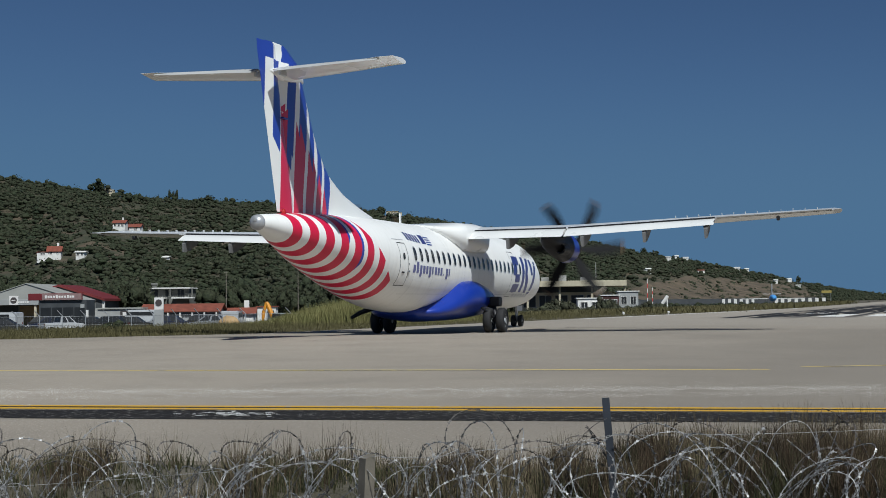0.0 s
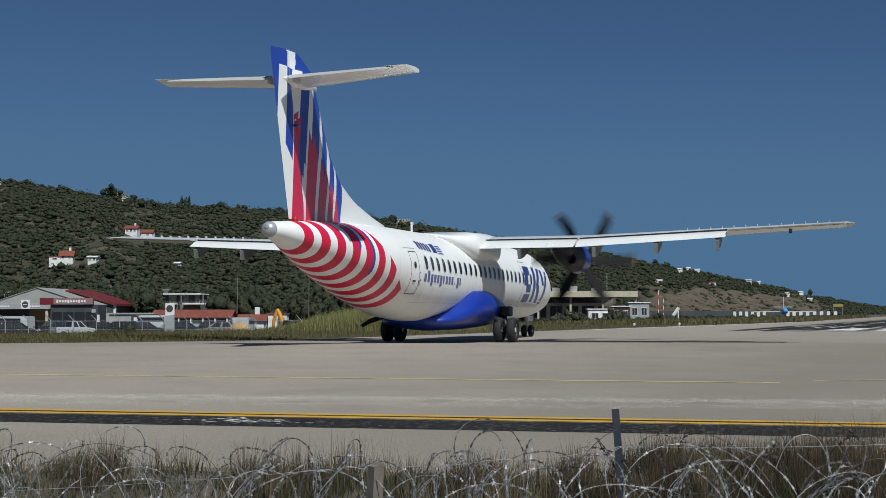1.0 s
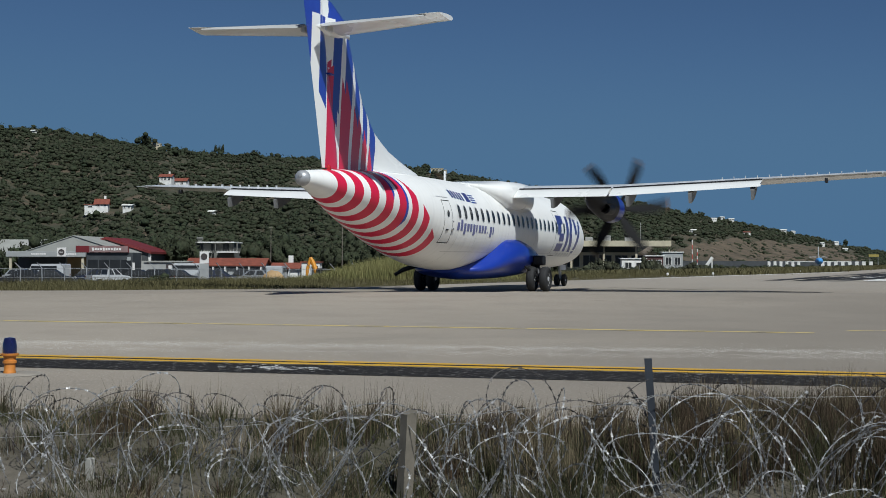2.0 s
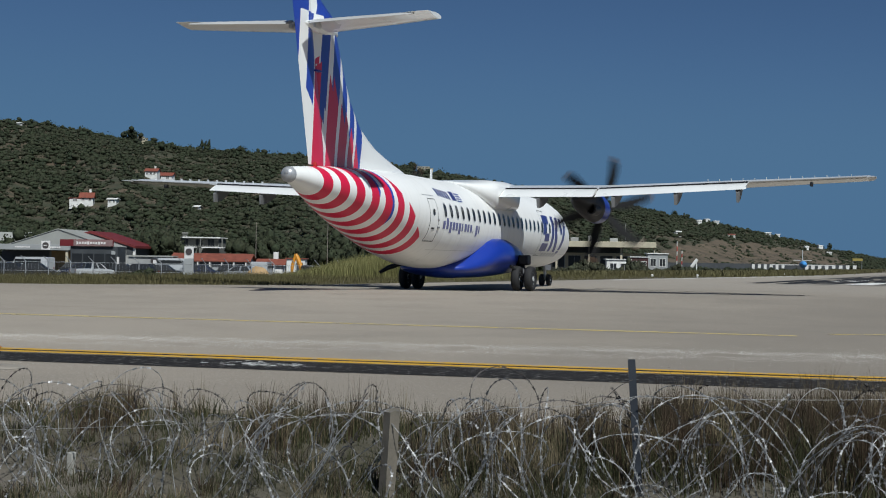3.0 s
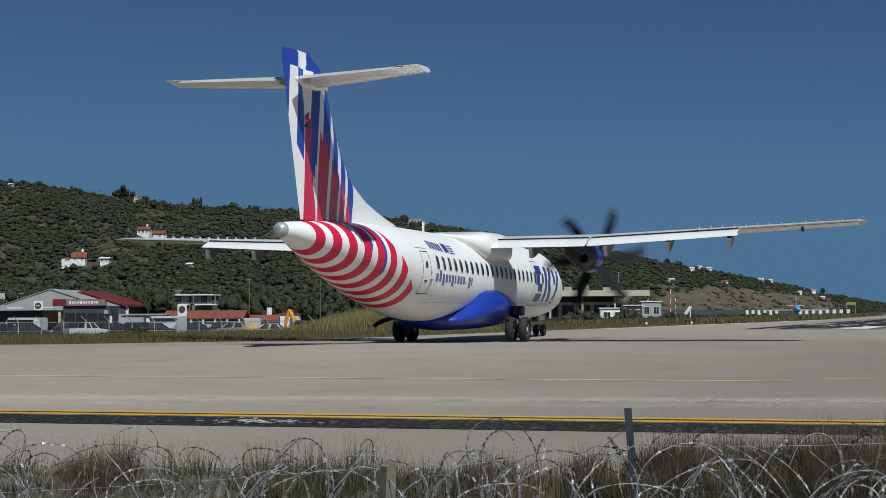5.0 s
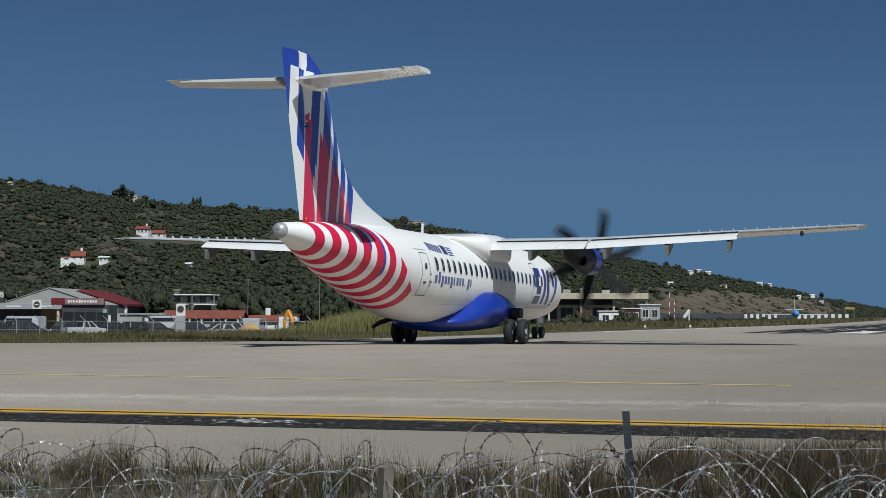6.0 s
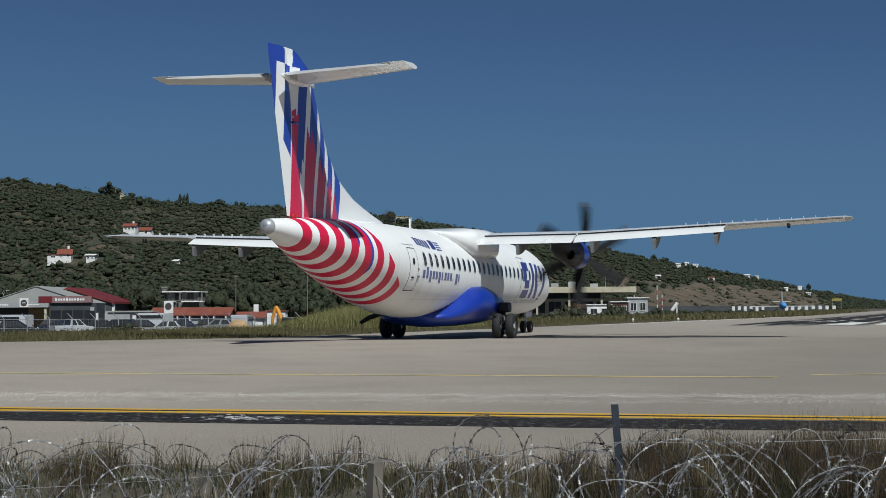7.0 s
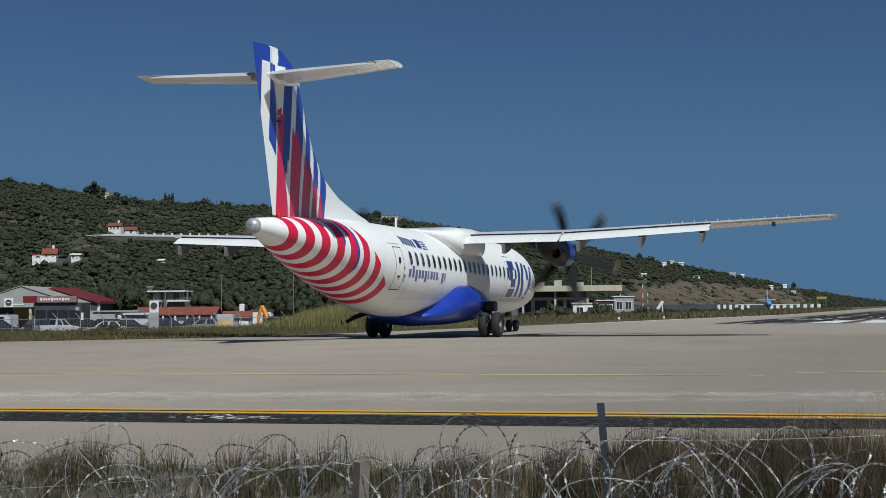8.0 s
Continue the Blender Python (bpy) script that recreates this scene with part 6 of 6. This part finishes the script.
for u0, u1, count in ((-1.75, -1.3, 34), (-1.12, -0.88, 20), (-4.15, -3.95, 8), (-3.0, -2.8, 8)):
    for i in range(count):
        tuft(brown if i % 3 else dry, beside(rnd.uniform(u0, u1), rnd.uniform(7.7, 8.2)), 40, 0.06, rnd.uniform(0.24, 0.36), 0.0036, 0.2)
blades(dry, "dry_grass", M_DRYGRASS, "dry brown grass tufts along the fence")
blades(brown, "brown_grass", M_BROWNGRASS, "dense red-brown dead grass along the fence")
blades(green, "green_grass", M_GREENGRASS, "short olive-green grass under the fence")

weeds, reeds = [], []
for i in range(18000):
    d = 46 + 66 * rnd.random() ** 1.6
    s = rnd.uniform(-0.42, 0.34)
    p = place(s * d, d)
    off = edge_x(p.y) - p.x
    if off < 0.35 or p.y > 1500:
        continue
    h = (0.2 + 0.28 * smooth(0.5, 14, off)) * rnd.uniform(0.6, 1.2)
    for k in range(6):
        a = rnd.uniform(0, 6.28)
        x, y = p.x + rnd.gauss(0, 0.35), p.y + rnd.gauss(0, 0.35)
        weeds.append((x, y, ground_z(x, y) - 0.03, math.cos(a) * h * 0.35, math.sin(a) * h * 0.35, h * rnd.uniform(0.5, 1.1), rnd.uniform(0.014, 0.032), rnd.uniform(-0.5, 1.1)))
for i in range(9000):
    s = rnd.gauss(-0.065, 0.036)
    d = rnd.uniform(70, 105)
    p = place(s * d, d)
    if edge_x(p.y) - p.x < 4:
        continue
    h = rnd.uniform(1.0, 1.75) * math.exp(-((s + 0.06) / 0.07) ** 2)
    for k in range(5):
        x, y = p.x + rnd.gauss(0, 0.2), p.y + rnd.gauss(0, 0.2)
        reeds.append((x, y, ground_z(x, y) - 0.03, rnd.gauss(0, 0.25), rnd.gauss(0, 0.25), h * rnd.uniform(0.6, 1.05), rnd.uniform(0.018, 0.04), rnd.uniform(-0.5, 1.1)))
for i in range(16000):
    d = 112 + 330 * rnd.random() ** 1.5
    s = rnd.uniform(-0.1, 0.3)
    p = place(s * d, d)
    if edge_x(p.y) - p.x < 0.6:
        continue
    for k in range(3):
        a = rnd.uniform(0, 6.28)
        x, y = p.x + rnd.gauss(0, 0.8), p.y + rnd.gauss(0, 0.8)
        weeds.append((x, y, ground_z(x, y) - 0.03, math.cos(a) * 0.3, math.sin(a) * 0.3, rnd.uniform(0.3, 0.62), rnd.uniform(0.06, 0.13), rnd.uniform(-0.5, 1.1)))
blades(weeds, "field_weeds", M_FIELD, "yellow-green weeds beyond the runway", 2)
blades(reeds, "reeds", M_REED, "tall pale reeds beyond the runway", 3)
dark_tuft = [(*place(s * d, d, -0.15)[:], 0.8, 0.6, 0, k % 4) for k, (s, d) in enumerate(((-0.247, 66), (-0.245, 66.5), (-0.243, 66)))]
scatter("weed_clump", FINE, dark_tuft, M_WOOD, "dark low weed clump beside the runway", "weeds")

# ---- the near fence: posts, tension wires and razor coils ----
M_WIRE = mk("galvanised_razor_wire", (0.33, 0.33, 0.33), 0.5, 0.55, 9, 80, 0.0, metal=0.35, island=0.5)
M_OLDWIRE = mk("dark_rusty_wire", (0.10, 0.09, 0.085), 0.6, 0.3, 6, 80, 0.0, metal=0.3)
M_POSTSTEEL = mk("grey_blue_post_steel", (0.025, 0.030, 0.040), 0.5, 0.3, 5, 50, 0.1, 0.002, metal=0.2)
M_POSTWOOD = mk("weathered_post_wood", (0.17, 0.15, 0.12), 0.9, 0.35, 4, 60, 0.4, 0.004)
M_CONCRETE = mk("pale_concrete", (0.36, 0.35, 0.32), 0.9, 0.2, 5, 60, 0.3, 0.004)


def near_place(x, y, dist):
    """Across and above the eye as slopes, at a distance ahead."""
    return place(x * dist, dist, 1.03 + y * dist)


post = thing("angle_post", "grey steel angle post leaning in the fence", "post")
top, base = near_place(0.1180, -0.0710, 7.35), near_place(0.1262, -0.1900, 7.3)
bm = bmesh.new()
for w, dpt, ox, oy in ((0.040, 0.005, 0, 0), (0.005, 0.040, 0.0185, 0.0225)):
    rows = []
    for p in (base, top):
        rows.append([bm.verts.new(p + ASIDE * (ox + a * w / 2) + AHEAD * (oy + b * dpt / 2)) for a, b in ((-1, -1), (1, -1), (1, 1), (-1, 1))])
    skin(bm, rows)
part("angle_iron", bm, M_POSTSTEEL, post, smooth=False)

wood = thing("timber_post", "weathered square timber post in the fence", "post")
bm = bmesh.new()
top, base = near_place(-0.0580, -0.1115, 7.35), near_place(-0.0635, -0.205, 7.35)
rows = []
for k, p in enumerate((base, base.lerp(top, 0.5) + ASIDE * 0.004, top)):
    turn = Matrix.Rotation(radians(17.7 + 38), 3, "Z")
    rows.append([bm.verts.new(p + turn @ Vector((a * 0.032, b * 0.032, 0.01 * a if k == 2 else 0))) for a, b in ((-1, -1), (1, -1), (1, 1), (-1, 1))])
skin(bm, rows)
part("timber", bm, M_POSTWOOD, wood, smooth=False)
for x, y, h in ((-0.296, -0.147, 0.2), (-0.015, -0.139, 0.2), (0.235, -0.137, 0.2)):
    top = near_place(x, y, 7.9)
    stake = thing("stake", "short pale concrete stake in the grass", "stake", None, "short stakes along the fence")
    bm = bmesh.new()
    add_box(bm, top.x, top.y, top.z - h, 0.045, 0.045, 2 * h, None, 0.006)
    part("stub", bm, M_CONCRETE, stake, smooth=False)


def rounded(pts, steps=6):
    """A smooth line through the points."""
    p = [Vector(q) for q in pts]
    p = [2 * p[0] - p[1]] + p + [2 * p[-1] - p[-2]]
    out = []
    for a, b, c, d in zip(p, p[1:], p[2:], p[3:]):
        for i in range(steps):
            t = i / steps
            out.append(0.5 * (2 * b + (c - a) * t + (2 * a - 5 * b + 4 * c - d) * t * t + (3 * b - a - 3 * c + d) * t ** 3))
    return out + [p[-2]]


def wire_tube(bm, pts, r=0.0017, seg=4):
    add_tube(bm, pts, r, seg, False)


def add_barbs(bm, pts, rg):
    """Bow-tie barbs clipped on a wire at even steps, with a little twist."""
    run = 0.0
    for p, q in zip(pts, pts[1:]):
        run += (q - p).length
        if run < 0.043:
            continue
        run = 0.0
        t = (q - p).normalized()
        side = (t.cross(FENCE_N + Vector((rg.gauss(0, 0.5), rg.gauss(0, 0.5), rg.gauss(0, 0.5))))).normalized()
        nrm = t.cross(side)
        big = rg.uniform(0.8, 1.15)
        for e in (-1, 1):
            mid = [p + t * e * 0.001 + side * 0.004 + nrm * 0.0025, p + t * e * 0.001 - side * 0.004 + nrm * 0.0025]
            neck = [p + t * e * 0.011 * big - side * 0.0065 + nrm * 0.003, p + t * e * 0.011 * big + side * 0.0065 + nrm * 0.003]
            tips = [p + t * e * 0.0165 * big + side * 0.0105 * big + nrm * rg.uniform(0.0, 0.007), p + t * e * 0.0165 * big - side * 0.0105 * big + nrm * rg.uniform(-0.004, 0.004)]
            for f in ((mid[0], mid[1], neck[0], neck[1]), (mid[0], neck[1], tips[0]), (mid[1], neck[0], tips[1])):
                bm.faces.new([bm.verts.new(v) for v in f])


def wire_bundle(x, y, seed, count, lean=0.0):
    """Loops gathered by a clip: wires that meet at a knot and spread above and below it."""
    rg = random.Random(seed)
    bundle = thing("wire_bundle", "bundle of razor wire loops clipped together on the fence", "razor wire", None, "clipped razor wire bundles")
    barbs = bmesh.new()
    for k in range(count):
        far = 7.28 + rg.uniform(-0.09, 0.09)
        spread, foot = rg.uniform(-0.03, 0.03), rg.uniform(-0.05, 0.05)
        line = rounded([near_place(x + lean + spread, y + 0.026 + rg.uniform(-0.012, 0.008), far), near_place(x + lean * 0.5 + spread * 0.5, y + 0.016, far), near_place(x + rg.uniform(-0.006, 0.006), y, far),
                        near_place(x - lean * 0.4 + foot * 0.25, y - 0.022, far), near_place(x - lean + foot, y - 0.062, far)], 14)
        wire = bmesh.new()
        wire_tube(wire, line, 0.0019)
        part("wire", wire, M_WIRE if k % 4 else M_OLDWIRE, bundle)
        if k % 3:
            add_barbs(barbs, line, rg)
    tagged(part("barbed_tape", barbs, M_WIRE, bundle, smooth=False), kind="stuff")


def razor_coil(label, start, pitch, radius, z0, n0, seed, material, turns):
    """A sprung coil of barbed tape along the fence, its loops pulled about."""
    rg = random.Random(seed)
    coil = thing("razor_coil", label, "razor wire", None, "razor wire coils along the fence")
    pts = []
    steps = 76
    jit = [(rg.uniform(0.55, 1.15), rg.uniform(-0.13, 0.08), rg.uniform(-0.14, 0.14), rg.uniform(-0.45, 0.45)) for k in range(turns + 2)]
    for i in range(turns * steps):
        f = i / steps
        k = int(f)
        w = f - k
        w = w * w * (3 - 2 * w)
        rr, dz, dn, sk = [a + (b - a) * w for a, b in zip(jit[k], jit[k + 1])]
        a = f * math.tau
        swing = 0.25 + 0.6 * math.cos(f * 1.9 + seed) + 0.3 * sk
        u = start + pitch * f + radius * (swing * math.cos(a) + sk * math.sin(a) * 1.3) + 0.02 * math.sin(a * 2.3 + seed)
        pts.append(beside(u, n0 + dn + radius * 0.5 * rr * math.cos(a), z0 - 0.05 + dz + 0.92 * radius * rr * math.sin(a)))
    bm = bmesh.new()
    wire_tube(bm, pts, 0.0019)
    part("wire", bm, material, coil)
    bm = bmesh.new()
    add_barbs(bm, pts, rg)
    tagged(part("barbed_tape", bm, material, coil, smooth=False), kind="stuff")


razor_coil("shiny razor wire coil hanging on the fence", -5.6, 0.40, 0.36, 0.00, 7.25, 3, M_WIRE, 28)
razor_coil("shiny razor wire coil hanging on the fence", -5.3, 0.52, 0.38, 0.02, 7.40, 8, M_WIRE, 21)
razor_coil("dull razor wire coil hanging on the fence", -5.9, 0.62, 0.40, 0.04, 7.55, 12, M_OLDWIRE, 18)
razor_coil("shiny razor wire coil lying low on the fence", -5.7, 0.33, 0.24, -0.12, 7.10, 21, M_WIRE, 32)
razor_coil("shiny razor wire coil hanging on the fence", -1.5, 0.36, 0.38, 0.06, 7.30, 31, M_WIRE, 15)
razor_coil("dull razor wire coil hanging on the fence", -1.3, 0.45, 0.36, 0.08, 7.50, 37, M_OLDWIRE, 12)
razor_coil("dull razor wire coil tangled on the fence", -5.4, 0.47, 0.30, -0.05, 7.35, 51, M_OLDWIRE, 23)
razor_coil("shiny razor wire coil tangled on the fence", -5.2, 0.70, 0.36, 0.0, 7.45, 58, M_WIRE, 15)
razor_coil("shiny razor wire coil lying low on the fence", -5.5, 0.42, 0.22, -0.16, 6.95, 63, M_WIRE, 25)
razor_coil("shiny razor wire coil hanging on the fence", -1.9, 0.55, 0.40, 0.03, 7.2, 71, M_WIRE, 11)
razor_coil("shiny razor wire coil tangled on the fence", -5.1, 0.30, 0.30, -0.06, 7.25, 91, M_WIRE, 26)
razor_coil("dull razor wire coil tangled on the fence", -4.9, 0.66, 0.40, 0.02, 7.5, 83, M_OLDWIRE, 15)
for x, y, seed, count, lean in ((-0.326, -0.136, 4, 6, -0.004), (-0.222, -0.132, 5, 5, 0.006), (-0.157, -0.134, 6, 9, 0.008), (-0.028, -0.132, 7, 6, 0.012), (0.014, -0.138, 9, 7, -0.003), (0.160, -0.132, 10, 6, 0.01), (0.276, -0.130, 11, 7, -0.006), (-0.098, -0.130, 13, 8, 0.011)):
    wire_bundle(x, y, seed, count, lean)
for ys, dist in (((-0.1345, -0.1120, -0.1080, -0.0985, -0.0930), 7.33),):
    bm = bmesh.new()
    pts = [near_place(x, y, dist) for x, y in zip((-0.42, -0.055, 0.03, 0.121, 0.40), ys)]
    fine = []
    for a, b in zip(pts, pts[1:]):
        for i in range(8):
            fine.append(a.lerp(b, i / 8) - Vector((0, 0, 0.02 * math.sin(math.pi * i / 8))))
    wire_tube(bm, fine + [pts[-1]], 0.0012, 5)
    tw = thing("tension_wire", "grey tension wire strung along the fence", "wire", None, "tension wires along the fence")
    part("strand", bm, M_WIRE, tw)

# loose bowed wires standing above the coils
for pts, mat in ((((-0.305, -0.128), (-0.297, -0.108), (-0.268, -0.0965), (-0.235, -0.1005), (-0.214, -0.112), (-0.205, -0.13)), M_OLDWIRE), (((-0.325, -0.14), (-0.318, -0.118), (-0.290, -0.108), (-0.262, -0.113), (-0.245, -0.128)), M_OLDWIRE),
                 (((0.235, -0.115), (0.243, -0.098), (0.254, -0.090), (0.266, -0.093), (0.274, -0.108)), M_WIRE), (((0.08, -0.125), (0.095, -0.105), (0.108, -0.092), (0.119, -0.086)), M_OLDWIRE)):
    w = thing("bowed_wire", "loose bowed wire standing over the coils", "wire")
    bm = bmesh.new()
    wire_tube(bm, rounded([near_place(x, y, 7.3) for x, y in pts]), 0.002, 5)
    part("strand", bm, mat, w)

# blue taxiway light on its orange base
M_BLUELENS = mk("dark_blue_glass_lens", (0.01, 0.012, 0.06), 0.1, 0.1, 5, 30, 0.0, coat=0.8)
M_ORANGEBASE = mk("weathered_orange_base", (0.55, 0.20, 0.03), 0.6, 0.25, 8, 60, 0.15, 0.003)
M_MORTAR = mk("pale_mortar_pad", (0.30, 0.27, 0.23), 0.95, 0.25, 4, 40, 0.3)
TAXI = (6.735, -34.61)
tl = thing("taxiway_light", "blue-lensed taxiway light on an orange base", "light", pose(TAXI[0], TAXI[1], 0.0))
part("pad", lathe([(0.003, 0.30), (0.012, 0.28), (0.014, 0.01)], 20, "z"), M_MORTAR, tl)
part("base", lathe([(0.012, 0.055), (0.03, 0.055), (0.04, 0.05), (0.10, 0.05), (0.105, 0.062), (0.125, 0.062), (0.13, 0.052), (0.165, 0.056), (0.175, 0.078), (0.19, 0.08), (0.195, 0.05)], 20, "z"), M_ORANGEBASE, tl)
part("lens", lathe([(0.192, 0.064), (0.26, 0.064), (0.30, 0.056), (0.33, 0.046), (0.335, 0.01)], 20, "z"), M_BLUELENS, tl)


def motions():
    """The propellers turn; seen every tenth of a second the blades seem to creep."""
    phases = [(0, 30), (0.5, 43), (1, 32), (1.5, 33), (3, 14), (3.5, 22), (4, 21), (4.5, 29), (6, 13), (6.5, 18), (7, 5), (7.5, 8), (8, -12)]
    for prop, at, off in ((prop_right, HUB, 0), (prop_left, (-HUB[0], HUB[1], HUB[2]), 20)):
        rows = []
        for f in range(241):
            t = f / 30
            rows.append((t, pose(*at, 0, 1200 * t + curve_at(phases, t)[0] + off, 0)))
        walk(prop, rows)
    # the white car drives along the road behind the fence
    walk(driven, [(t, stand(-22.75 - 4.25 * (t - 5.8) if t > 5 else -19.35 - 4.25 * (t - 5.0), 130, LOW, 180)) for t in [0.5 * k for k in range(17)]])


motions()
